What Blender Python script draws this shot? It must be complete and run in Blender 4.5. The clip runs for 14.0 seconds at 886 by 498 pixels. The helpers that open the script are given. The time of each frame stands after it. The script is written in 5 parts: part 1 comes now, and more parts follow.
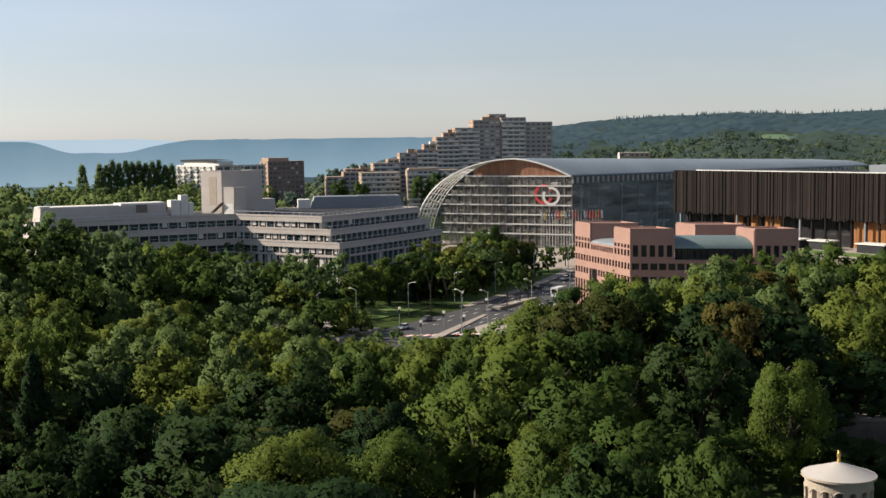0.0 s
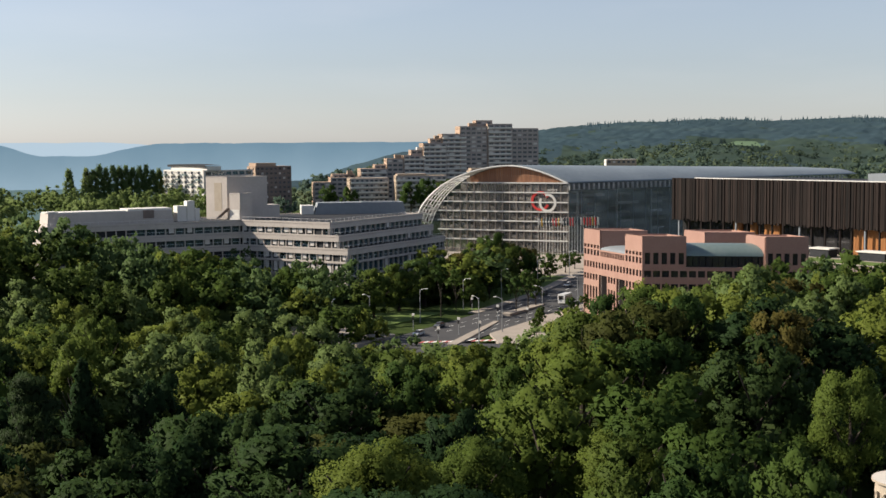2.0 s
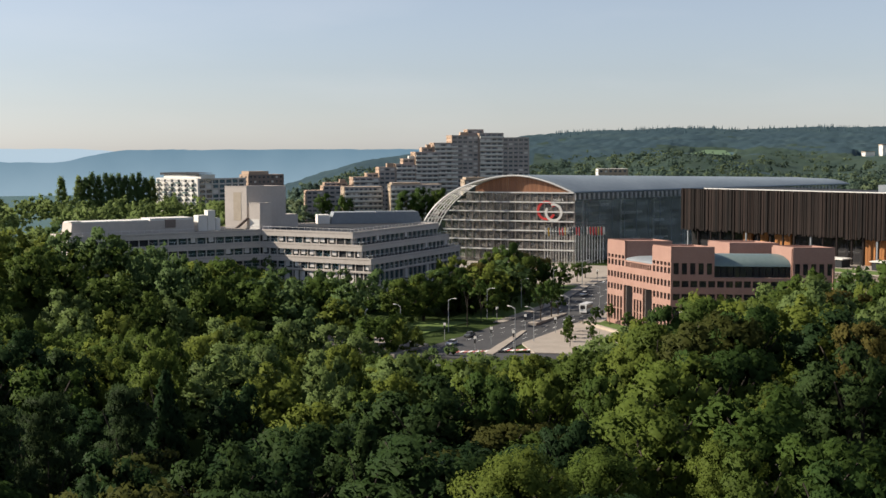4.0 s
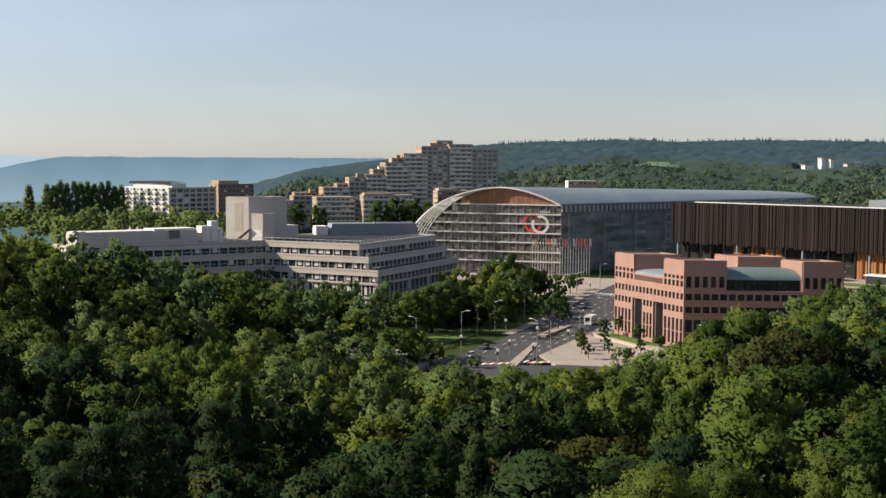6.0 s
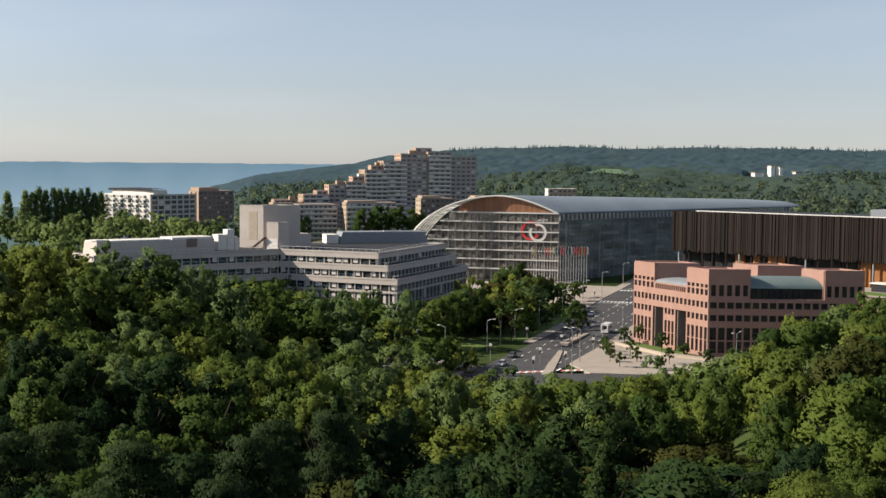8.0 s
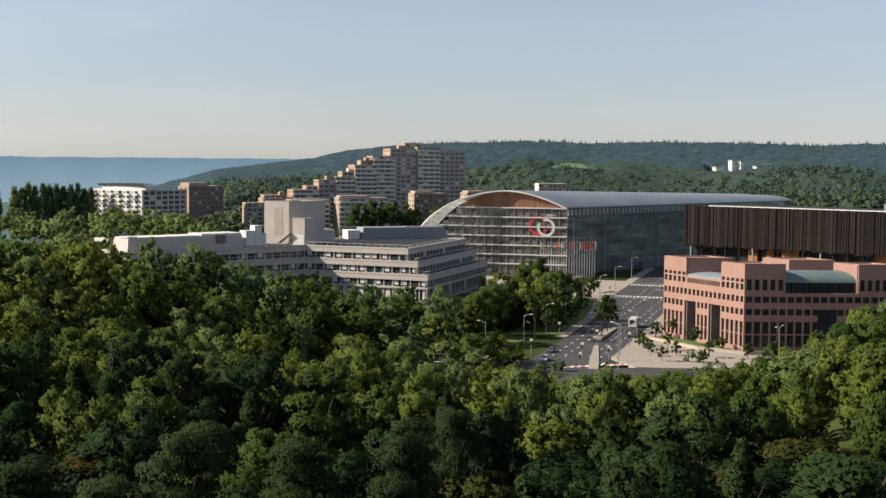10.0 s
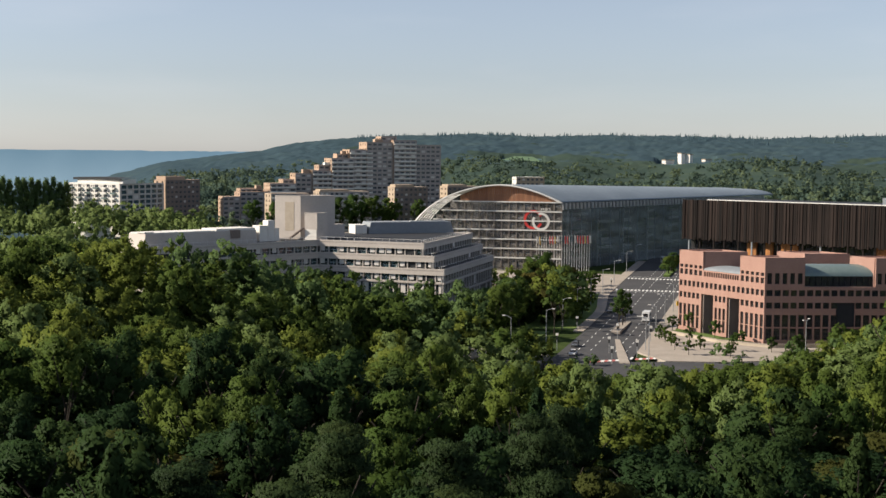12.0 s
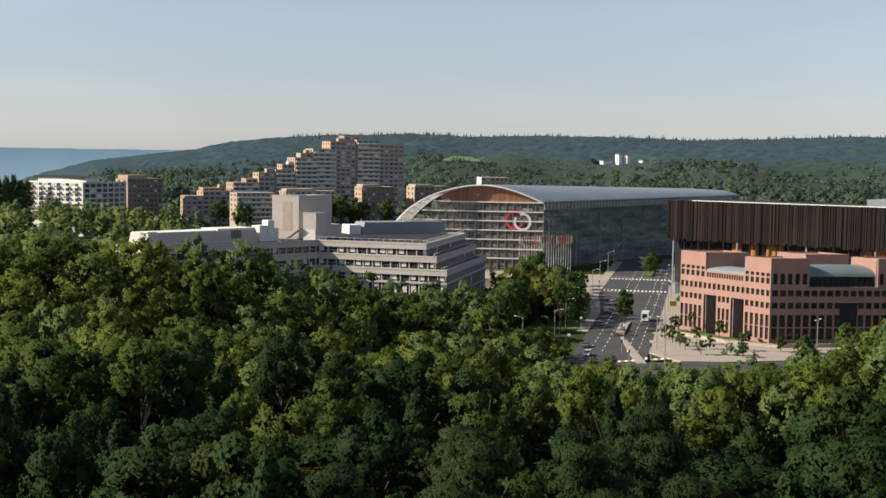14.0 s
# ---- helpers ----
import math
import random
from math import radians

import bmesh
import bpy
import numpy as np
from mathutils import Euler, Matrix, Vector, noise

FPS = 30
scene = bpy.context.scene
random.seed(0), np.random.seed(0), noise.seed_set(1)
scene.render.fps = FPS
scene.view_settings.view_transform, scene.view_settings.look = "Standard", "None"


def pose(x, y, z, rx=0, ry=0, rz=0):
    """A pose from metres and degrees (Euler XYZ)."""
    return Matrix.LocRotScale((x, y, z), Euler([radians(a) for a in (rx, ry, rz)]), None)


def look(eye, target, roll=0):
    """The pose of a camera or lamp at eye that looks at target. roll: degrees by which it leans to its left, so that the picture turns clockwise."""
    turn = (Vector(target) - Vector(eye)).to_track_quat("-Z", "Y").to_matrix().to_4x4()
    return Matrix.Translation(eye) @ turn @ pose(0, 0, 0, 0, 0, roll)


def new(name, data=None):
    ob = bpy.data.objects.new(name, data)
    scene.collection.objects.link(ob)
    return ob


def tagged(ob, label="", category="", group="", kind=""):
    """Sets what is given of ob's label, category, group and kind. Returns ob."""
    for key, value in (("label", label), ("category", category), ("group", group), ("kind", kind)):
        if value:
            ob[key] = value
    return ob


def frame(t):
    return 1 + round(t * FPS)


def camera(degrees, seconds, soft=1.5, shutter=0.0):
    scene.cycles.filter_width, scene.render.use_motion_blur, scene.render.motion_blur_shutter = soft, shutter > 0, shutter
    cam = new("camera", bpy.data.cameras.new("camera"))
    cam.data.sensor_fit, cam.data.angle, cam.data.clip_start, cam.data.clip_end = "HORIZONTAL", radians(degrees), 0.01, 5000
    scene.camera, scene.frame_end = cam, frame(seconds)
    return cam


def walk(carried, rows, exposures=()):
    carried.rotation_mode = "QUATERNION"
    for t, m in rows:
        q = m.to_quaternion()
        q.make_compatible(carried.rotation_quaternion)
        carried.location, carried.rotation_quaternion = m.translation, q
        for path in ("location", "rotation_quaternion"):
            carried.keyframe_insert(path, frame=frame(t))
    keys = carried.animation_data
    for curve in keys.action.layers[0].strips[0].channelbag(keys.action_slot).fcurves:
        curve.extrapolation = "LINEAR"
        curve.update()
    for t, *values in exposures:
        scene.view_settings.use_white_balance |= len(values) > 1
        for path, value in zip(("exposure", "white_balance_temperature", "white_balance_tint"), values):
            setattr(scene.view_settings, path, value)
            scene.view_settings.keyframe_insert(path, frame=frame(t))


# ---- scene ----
cam = camera(38.8, 14.0)
PATH = [
    (0, (-154.332, -311.309, 50.475), (-153.72, -309.412, 50.304), -0.7),
    (0.5, (-157.114, -310.767, 50.632), (-156.489, -308.874, 50.463), -0.6),
    (1, (-160.198, -310.398, 50.893), (-159.558, -308.511, 50.725), -0.6),
    (1.5, (-163.533, -309.895, 51.108), (-162.88, -308.012, 50.942), -0.5),
    (2, (-167.344, -309.265, 51.372), (-166.682, -307.384, 51.208), -0.4),
    (2.5, (-171.492, -308.412, 51.685), (-170.821, -306.535, 51.523), -0.3),
    (3, (-176.132, -307.556, 51.98), (-175.448, -305.683, 51.821), -0.3),
    (5.5, (-202.672, -300.156, 53.326), (-201.886, -298.323, 53.184), 0.2),
    (6, (-208.275, -298.018, 53.556), (-207.462, -296.197, 53.418), 0.3),
    (6.5, (-213.909, -295.875, 53.788), (-213.072, -294.064, 53.654), 0.3),
    (7, (-219.816, -293.785, 54.149), (-218.958, -291.983, 54.018), 0.4),
    (7.5, (-225.683, -291.751, 54.268), (-224.806, -289.958, 54.138), 0.4),
    (8, (-231.302, -289.211, 54.392), (-230.406, -287.427, 54.264), 0.5),
    (10.5, (-259.269, -275.04, 54.671), (-258.287, -273.303, 54.531), 0.4),
    (11, (-264.501, -271.902, 54.808), (-263.498, -270.178, 54.665), 0.4),
    (11.5, (-269.512, -268.598, 54.914), (-268.488, -266.887, 54.769), 0.5),
    (12, (-274.448, -265.214, 54.983), (-273.404, -263.514, 54.836), 0.5),
    (12.5, (-279.313, -261.691, 55.055), (-278.25, -260.003, 54.908), 0.6),
    (13, (-284.072, -258.296, 55.009), (-282.987, -256.623, 54.862), 0.6),
    (13.5, (-288.674, -254.205, 54.894), (-287.562, -252.549, 54.748), 0.7),
    (14, (-293.298, -250.408, 54.735), (-292.159, -248.771, 54.589), 0.8),
]
walk(cam, [(t, look(e, g, r)) for t, e, g, r in PATH], exposures=[(0.0, 0.90, 5950, 9)])

# ---- world and sun ----
SUN_FROM = Vector((-0.87, 0.49, 0.0)).normalized()
SUN_ELEV = radians(32)
world = bpy.data.worlds.new("sky")
scene.world = world
world.use_nodes = True
wn = world.node_tree
sky = wn.nodes.new("ShaderNodeTexSky")
sky.sky_type = "NISHITA"
sky.sun_disc = False
sky.sun_elevation = SUN_ELEV
sky.sun_rotation = math.atan2(SUN_FROM.x, SUN_FROM.y)
sky.air_density, sky.dust_density, sky.ozone_density = 1.0, 0.4, 1.5
wn.nodes["Background"].inputs["Strength"].default_value = 0.0565
pale = wn.nodes.new("ShaderNodeHueSaturation")
pale.inputs["Saturation"].default_value = 0.55
cast = wn.nodes.new("ShaderNodeMix")
cast.data_type, cast.blend_type = "RGBA", "MULTIPLY"
cast.inputs[0].default_value = 1.0
cast.inputs[7].default_value = (1.045, 0.985, 1.05, 1)
wn.links.new(sky.outputs[0], cast.inputs[6])
wn.links.new(cast.outputs[2], pale.inputs["Color"])
# thin broken veils of cloud
ray = wn.nodes.new("ShaderNodeTexCoord")
stretch = wn.nodes.new("ShaderNodeMapping")
stretch.inputs["Scale"].default_value = (2.2, 2.2, 11.0)
veil = wn.nodes.new("ShaderNodeTexNoise")
veil.inputs["Scale"].default_value, veil.inputs["Detail"].default_value = 2.0, 6.0
veil_ramp = wn.nodes.new("ShaderNodeValToRGB")
veil_ramp.color_ramp.elements[0].position, veil_ramp.color_ramp.elements[1].position = 0.52, 0.80
veil_ramp.color_ramp.elements[0].color, veil_ramp.color_ramp.elements[1].color = (0.0, 0.0, 0.0, 1), (0.10, 0.10, 0.10, 1)
cloud = wn.nodes.new("ShaderNodeMix")
cloud.data_type = "RGBA"
cloud.inputs[7].default_value = (9.5, 8.6, 8.0, 1)
wn.links.new(ray.outputs["Generated"], stretch.inputs["Vector"])
wn.links.new(stretch.outputs[0], veil.inputs["Vector"])
wn.links.new(veil.outputs[0], veil_ramp.inputs[0])
wn.links.new(veil_ramp.outputs[0], cloud.inputs[0])
wn.links.new(pale.outputs[0], cloud.inputs[6])
wn.links.new(cloud.outputs[2], wn.nodes["Background"].inputs[0])
sun = new("sun", bpy.data.lights.new("sun", "SUN"))
sun.data.energy, sun.data.angle, sun.data.color = 4.8, radians(0.6), (1.0, 0.84, 0.64)
sun_dir = Vector((SUN_FROM.x * math.cos(SUN_ELEV), SUN_FROM.y * math.cos(SUN_ELEV), math.sin(SUN_ELEV)))
sun.matrix_world = look(sun_dir * 300, (0, 0, 0))


# ---- materials ----
def material(name, low, high, scale=1.0, rough=0.8, metal=0.0, bump=0.0, island=0.0, rand=0.0, fine=8.0, spec=0.3):
    """Two noise scales between two colours, with optional per-object and per-island variation."""
    m = bpy.data.materials.new(name)
    m.use_nodes = True
    t = m.node_tree
    b = t.nodes["Principled BSDF"]
    b.inputs["Roughness"].default_value, b.inputs["Metallic"].default_value = rough, metal
    b.inputs["Specular IOR Level"].default_value = spec
    geo = t.nodes.new("ShaderNodeNewGeometry")
    n1, n2 = t.nodes.new("ShaderNodeTexNoise"), t.nodes.new("ShaderNodeTexNoise")
    for n, sc in ((n1, scale), (n2, scale * fine)):
        n.inputs["Scale"].default_value = sc
        n.inputs["Detail"].default_value = 4
        t.links.new(geo.outputs["Position"], n.inputs["Vector"])
    add = t.nodes.new("ShaderNodeMath")
    add.operation = "MULTIPLY_ADD"
    add.inputs[1].default_value = 0.4
    t.links.new(n2.outputs[0], add.inputs[0])
    sub = t.nodes.new("ShaderNodeMath")
    sub.operation = "MULTIPLY"
    sub.inputs[1].default_value = 0.6
    t.links.new(n1.outputs[0], sub.inputs[0])
    t.links.new(sub.outputs[0], add.inputs[2])
    fac = add.outputs[0]
    for amount, source in ((island, geo.outputs["Random Per Island"]), (rand, None)):
        if amount:
            if source is None:
                source = t.nodes.new("ShaderNodeObjectInfo").outputs["Random"]
            mix = t.nodes.new("ShaderNodeMix")
            mix.inputs[0].default_value = amount
            t.links.new(fac, mix.inputs[2])
            t.links.new(source, mix.inputs[3])
            fac = mix.outputs[0]
    ramp = t.nodes.new("ShaderNodeValToRGB")
    ramp.color_ramp.elements[0].position, ramp.color_ramp.elements[1].position = 0.25, 0.75
    ramp.color_ramp.elements[0].color, ramp.color_ramp.elements[1].color = (*low, 1), (*high, 1)
    t.links.new(fac, ramp.inputs[0])
    t.links.new(ramp.outputs[0], b.inputs["Base Color"])
    if bump:
        bp = t.nodes.new("ShaderNodeBump")
        bp.inputs["Strength"].default_value = bump
        bp.inputs["Distance"].default_value = 0.05
        t.links.new(n2.outputs[0], bp.inputs["Height"])
        t.links.new(bp.outputs[0], b.inputs["Normal"])
    return m


def foliage(name, dark, mid, light, rand=0.68, patch=0.09):
    """Leaves: colour differs by tree and by leaf, with some light coming through."""
    m = bpy.data.materials.new(name)
    m.use_nodes = True
    t = m.node_tree
    b = t.nodes["Principled BSDF"]
    b.inputs["Roughness"].default_value = 0.55
    b.inputs["Specular IOR Level"].default_value = 0.03
    geo, info = t.nodes.new("ShaderNodeNewGeometry"), t.nodes.new("ShaderNodeObjectInfo")
    noise_tex = t.nodes.new("ShaderNodeTexNoise")
    noise_tex.inputs["Scale"].default_value = patch
    t.links.new(geo.outputs["Position"], noise_tex.inputs["Vector"])
    m1, m2 = t.nodes.new("ShaderNodeMix"), t.nodes.new("ShaderNodeMix")
    m1.inputs[0].default_value, m2.inputs[0].default_value = 0.28, rand
    t.links.new(noise_tex.outputs[0], m1.inputs[2])
    t.links.new(geo.outputs["Random Per Island"], m1.inputs[3])
    t.links.new(m1.outputs[0], m2.inputs[2])
    t.links.new(info.outputs["Random"], m2.inputs[3])
    ramp = t.nodes.new("ShaderNodeValToRGB")
    e = ramp.color_ramp.elements
    e[0].position, e[1].position = 0.1, 0.92
    e[0].color, e[1].color = (*dark, 1), (*light, 1)
    e.new(0.5).color = (*mid, 1)
    t.links.new(m2.outputs[0], ramp.inputs[0])
    t.links.new(ramp.outputs[0], b.inputs["Base Color"])
    tr = t.nodes.new("ShaderNodeBsdfTranslucent")
    t.links.new(ramp.outputs[0], tr.inputs["Color"])
    mix = t.nodes.new("ShaderNodeMixShader")
    mix.inputs[0].default_value = 0.50
    t.links.new(b.outputs[0], mix.inputs[1])
    t.links.new(tr.outputs[0], mix.inputs[2])
    t.links.new(mix.outputs[0], t.nodes["Material Output"].inputs[0])
    return m


def glass(name, tint, see=0.35, uneven=0.0, scale=0.12):
    """A pane: partly clear, the rest dark and glossy, with blotchy reflections painted into its tint where uneven."""
    m = bpy.data.materials.new(name)
    m.use_nodes = True
    t = m.node_tree
    b = t.nodes["Principled BSDF"]
    b.inputs["Base Color"].default_value = (*tint, 1)
    b.inputs["Roughness"].default_value = 0.06
    b.inputs["Specular IOR Level"].default_value = 0.6
    if uneven:
        geo = t.nodes.new("ShaderNodeNewGeometry")
        squeeze = t.nodes.new("ShaderNodeMapping")
        squeeze.inputs["Scale"].default_value = (1.0, 1.0, 5.0)
        t.links.new(geo.outputs["Position"], squeeze.inputs["Vector"])
        reflection_blot = t.nodes.new("ShaderNodeTexNoise")
        reflection_blot.inputs["Scale"].default_value, reflection_blot.inputs["Detail"].default_value = scale, 5.0
        t.links.new(squeeze.outputs[0], reflection_blot.inputs["Vector"])
        ramp = t.nodes.new("ShaderNodeValToRGB")
        ramp.color_ramp.elements[0].position, ramp.color_ramp.elements[1].position = 0.36, 0.68
        ramp.color_ramp.elements[0].color = (*[c * (1 - uneven) for c in tint], 1)
        ramp.color_ramp.elements[1].color = (*[min(0.8, c * (1 + 1.6 * uneven)) for c in tint], 1)
        t.links.new(reflection_blot.outputs[0], ramp.inputs[0])
        t.links.new(ramp.outputs[0], b.inputs["Base Color"])
    clear = t.nodes.new("ShaderNodeBsdfTransparent")
    mix = t.nodes.new("ShaderNodeMixShader")
    mix.inputs[0].default_value = see
    t.links.new(b.outputs[0], mix.inputs[1])
    t.links.new(clear.outputs[0], mix.inputs[2])
    t.links.new(mix.outputs[0], t.nodes["Material Output"].inputs[0])
    return m


M_PINK = material("pink_sandstone", (0.265, 0.155, 0.122), (0.34, 0.21, 0.168), 0.25, 0.85, bump=0.2)
M_CONC = material("pale_concrete", (0.41, 0.368, 0.334), (0.52, 0.472, 0.43), 0.15, 0.9, bump=0.2)
M_BEIGE = material("beige_concrete", (0.30, 0.235, 0.17), (0.38, 0.305, 0.23), 0.12, 0.9)
M_WHITE = material("white_render", (0.56, 0.54, 0.50), (0.68, 0.66, 0.62), 0.3, 0.8)
M_GREYMETAL = material("grey_roof_metal", (0.16, 0.18, 0.20), (0.23, 0.25, 0.27), 0.1, 0.75, 0.0)
M_GREENMETAL = material("green_grey_roof_metal", (0.13, 0.18, 0.18), (0.20, 0.25, 0.24), 0.1, 0.4, 0.3)
M_VAULT = material("vault_panels", (0.12, 0.15, 0.172), (0.25, 0.285, 0.31), 0.06, 0.42, 0.1, island=0.3, spec=0.4)
M_STEEL = material("white_painted_steel", (0.56, 0.55, 0.53), (0.68, 0.67, 0.64), 0.5, 0.5)
M_MULLION = material("bronze_grey_mullion", (0.20, 0.175, 0.15), (0.30, 0.265, 0.23), 0.4, 0.5)
M_INSIDE = material("office_interior", (0.13, 0.12, 0.10), (0.24, 0.22, 0.19), 0.12, 0.8)
# Near-black cores paint the dark of unlit rooms; also used on dark roofs.
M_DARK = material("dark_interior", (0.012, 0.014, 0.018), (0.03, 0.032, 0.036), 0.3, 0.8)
M_GLASS = glass("window_glass", (0.035, 0.034, 0.036), 0.12)
# Panes with an uneven tint have their reflections painted in.
M_GLASS_BIG = glass("hall_glass", (0.20, 0.19, 0.175), 0.55, 0.5, 0.16)
M_GLASS_SIDE = glass("dark_side_glass", (0.185, 0.215, 0.225), 0.58, 0.4, 0.07)
M_GLASS_BLUE = glass("blue_glass", (0.05, 0.09, 0.11), 0.2)
M_GLASS_GREY = glass("grey_window_glass", (0.075, 0.085, 0.10), 0.1, 0.6, 0.4)
M_BLIND = material("white_blind", (0.50, 0.47, 0.44), (0.64, 0.61, 0.58), 0.5, 0.8)
M_BROWN = material("dark_brown_slats", (0.0055, 0.0042, 0.004), (0.025, 0.017, 0.0145), 0.05, 0.75, 0.0, island=0.55, fine=4.0, spec=0.15)
M_ORANGE = material("orange_wood", (0.22, 0.09, 0.025), (0.36, 0.155, 0.045), 0.4, 0.6, rand=0.4)
M_WOOD = material("brown_wood_soffit", (0.20, 0.09, 0.05), (0.30, 0.15, 0.08), 0.3, 0.6, island=0.4)
M_BRICK = material("brown_brick", (0.150, 0.120, 0.106), (0.22, 0.178, 0.157), 0.2, 0.9)
# Concrete with warm sunlight put into its colour, for the lit faces.
M_TERRACE_LIT = material("sunlit_ochre_concrete", (0.30, 0.215, 0.155), (0.39, 0.29, 0.215), 0.15, 0.9)
M_TERRACE_GREY = material("grey_brown_concrete", (0.285, 0.255, 0.238), (0.385, 0.348, 0.327), 0.15, 0.9)
M_ASPHALT = material("asphalt", (0.035, 0.035, 0.038), (0.07, 0.07, 0.072), 0.12, 0.9, bump=0.2)
M_PAVE = material("pale_paving", (0.25, 0.215, 0.18), (0.35, 0.31, 0.265), 0.2, 0.9, bump=0.1)
M_LINE = material("white_road_paint", (0.6, 0.6, 0.58), (0.75, 0.75, 0.72), 0.8, 0.7)
M_REDLINE = material("red_road_paint", (0.35, 0.10, 0.09), (0.45, 0.15, 0.13), 0.8, 0.8)
M_GROUND = material("woodland_floor", (0.028, 0.045, 0.016), (0.06, 0.08, 0.028), 0.03, 0.95, bump=0.3, spec=0.0)
M_GRASS = material("lawn", (0.06, 0.10, 0.02), (0.11, 0.16, 0.035), 0.15, 0.95)
M_MEADOW = material("far_meadow", (0.075, 0.13, 0.065), (0.10, 0.16, 0.08), 0.02, 0.95)
M_BARK = material("bark", (0.022, 0.018, 0.014), (0.055, 0.045, 0.034), 0.8, 0.95)
M_STONE = material("cream_stone", (0.33, 0.28, 0.22), (0.44, 0.38, 0.305), 0.6, 0.9, bump=0.2)
M_SLATE = material("pale_lead_roof", (0.36, 0.335, 0.31), (0.44, 0.415, 0.385), 0.5, 0.6)
M_OLDSTONE = material("old_dark_stone", (0.09, 0.075, 0.06), (0.20, 0.17, 0.14), 0.5, 0.95, bump=0.4)
M_GOLD = material("gilded_finial", (0.5, 0.32, 0.10), (0.65, 0.42, 0.14), 2.0, 0.35, 0.7)
M_POLE = material("galvanised_steel", (0.28, 0.29, 0.30), (0.38, 0.39, 0.40), 1.0, 0.5, 0.5)
M_RED = material("red_cloth", (0.45, 0.03, 0.03), (0.6, 0.06, 0.05), 1.0, 0.7, rand=0.4)
M_YELLOW = material("yellow_paint", (0.55, 0.33, 0.03), (0.65, 0.42, 0.05), 1.0, 0.6)
M_CAR_WHITE = material("white_car_paint", (0.6, 0.6, 0.6), (0.7, 0.7, 0.7), 1.0, 0.25)
M_CAR_GREY = material("grey_car_paint", (0.10, 0.11, 0.12), (0.16, 0.17, 0.18), 1.0, 0.25, 0.3)
M_TYRE = material("rubber", (0.012, 0.012, 0.012), (0.025, 0.025, 0.025), 2.0, 0.9)
M_LEAF = foliage("leaves", (0.042, 0.076, 0.022), (0.062, 0.101, 0.024), (0.098, 0.13, 0.028))
M_LEAF_OLIVE = foliage("olive_leaves", (0.056, 0.07, 0.02), (0.078, 0.082, 0.023), (0.11, 0.094, 0.027))
# Bright by kind on the pale trees; elsewhere sunlight painted into the leaves.
M_LEAF_LIGHT = foliage("light_leaves", (0.09, 0.13, 0.028), (0.114, 0.154, 0.031), (0.15, 0.182, 0.036))
# Dark by kind on conifers; elsewhere valley shade painted into the leaves.
M_LEAF_DARK_SHADE = foliage("dark_and_shaded_leaves", (0.026, 0.05, 0.021), (0.034, 0.062, 0.022), (0.048, 0.076, 0.024))
M_LEAF_PINE = foliage("pine_needles", (0.03, 0.05, 0.022), (0.04, 0.062, 0.024), (0.056, 0.078, 0.027))
# Lightened so the colour carries haze and sunlight on belt and poplars.
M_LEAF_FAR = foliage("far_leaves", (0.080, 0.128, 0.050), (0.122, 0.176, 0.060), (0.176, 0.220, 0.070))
# Haze is painted into these leaves: bluer from slope to ridge.
M_LEAF_HAZE_HILL = foliage("hazed_hill_leaves", (0.056, 0.094, 0.124), (0.078, 0.126, 0.15), (0.118, 0.168, 0.152), 0.0, 0.009)
M_LEAF_HAZE_SLOPE = foliage("hazed_slope_leaves", (0.056, 0.092, 0.082), (0.082, 0.122, 0.094), (0.118, 0.152, 0.092), 0.0, 0.016)
M_LEAF_HAZE_SLOPE_LIGHT = foliage("light_hazed_slope_leaves", (0.095, 0.135, 0.09), (0.13, 0.172, 0.1), (0.17, 0.2, 0.1), 0.0, 0.016)


# ---- building helpers ----
def part(name, bm, mat, parent=None, label=""):
    me = bpy.data.meshes.new(name)
    bm.to_mesh(me)
    bm.free()
    ob = new(name, me)
    me.materials.append(mat)
    if parent is not None:
        ob.parent = parent
    if label:
        ob["label"] = label
    return ob


def piece(name, verts, faces, mat, parent=None, label="", smooth=False):
    me = bpy.data.meshes.new(name)
    me.from_pydata([tuple(map(float, v)) for v in verts], [], faces)
    if smooth:
        me.shade_smooth()
    ob = new(name, me)
    me.materials.append(mat)
    if parent is not None:
        ob.parent = parent
    if label:
        ob["label"] = label
    return ob


def share(name, me, m, parent):
    ob = new(name, me)
    ob.matrix_basis = m
    ob.parent = parent
    return ob


def thing(name, label, category, group="", at=(0, 0, 0), kind=""):
    e = new(name)
    e.location = at
    return tagged(e, label, category, group, kind)


def prism(bm, pts, z0, z1):
    """A solid of the plan polygon pts between two heights."""
    lo = [bm.verts.new((p[0], p[1], z0)) for p in pts]
    hi = [bm.verts.new((p[0], p[1], z1)) for p in pts]
    n = len(pts)
    bm.faces.new(hi)
    bm.faces.new(lo[::-1])
    for k in range(n):
        bm.faces.new((lo[k], lo[(k + 1) % n], hi[(k + 1) % n], hi[k]))
    return bm


def slab(bm, p, d, s0, s1, i0, i1, z0, z1):
    """A block along the line through p with direction d: from s0 to s1 along it, i0 to i1 inwards (left of d)."""
    q = []
    for s, i in ((s0, i0), (s1, i0), (s1, i1), (s0, i1)):
        q.append((p[0] + d[0] * s - d[1] * i, p[1] + d[1] * s + d[0] * i))
    return prism(bm, q, z0, z1)


def unit(a, b):
    v = Vector((b[0] - a[0], b[1] - a[1]))
    return tuple(v / v.length), v.length


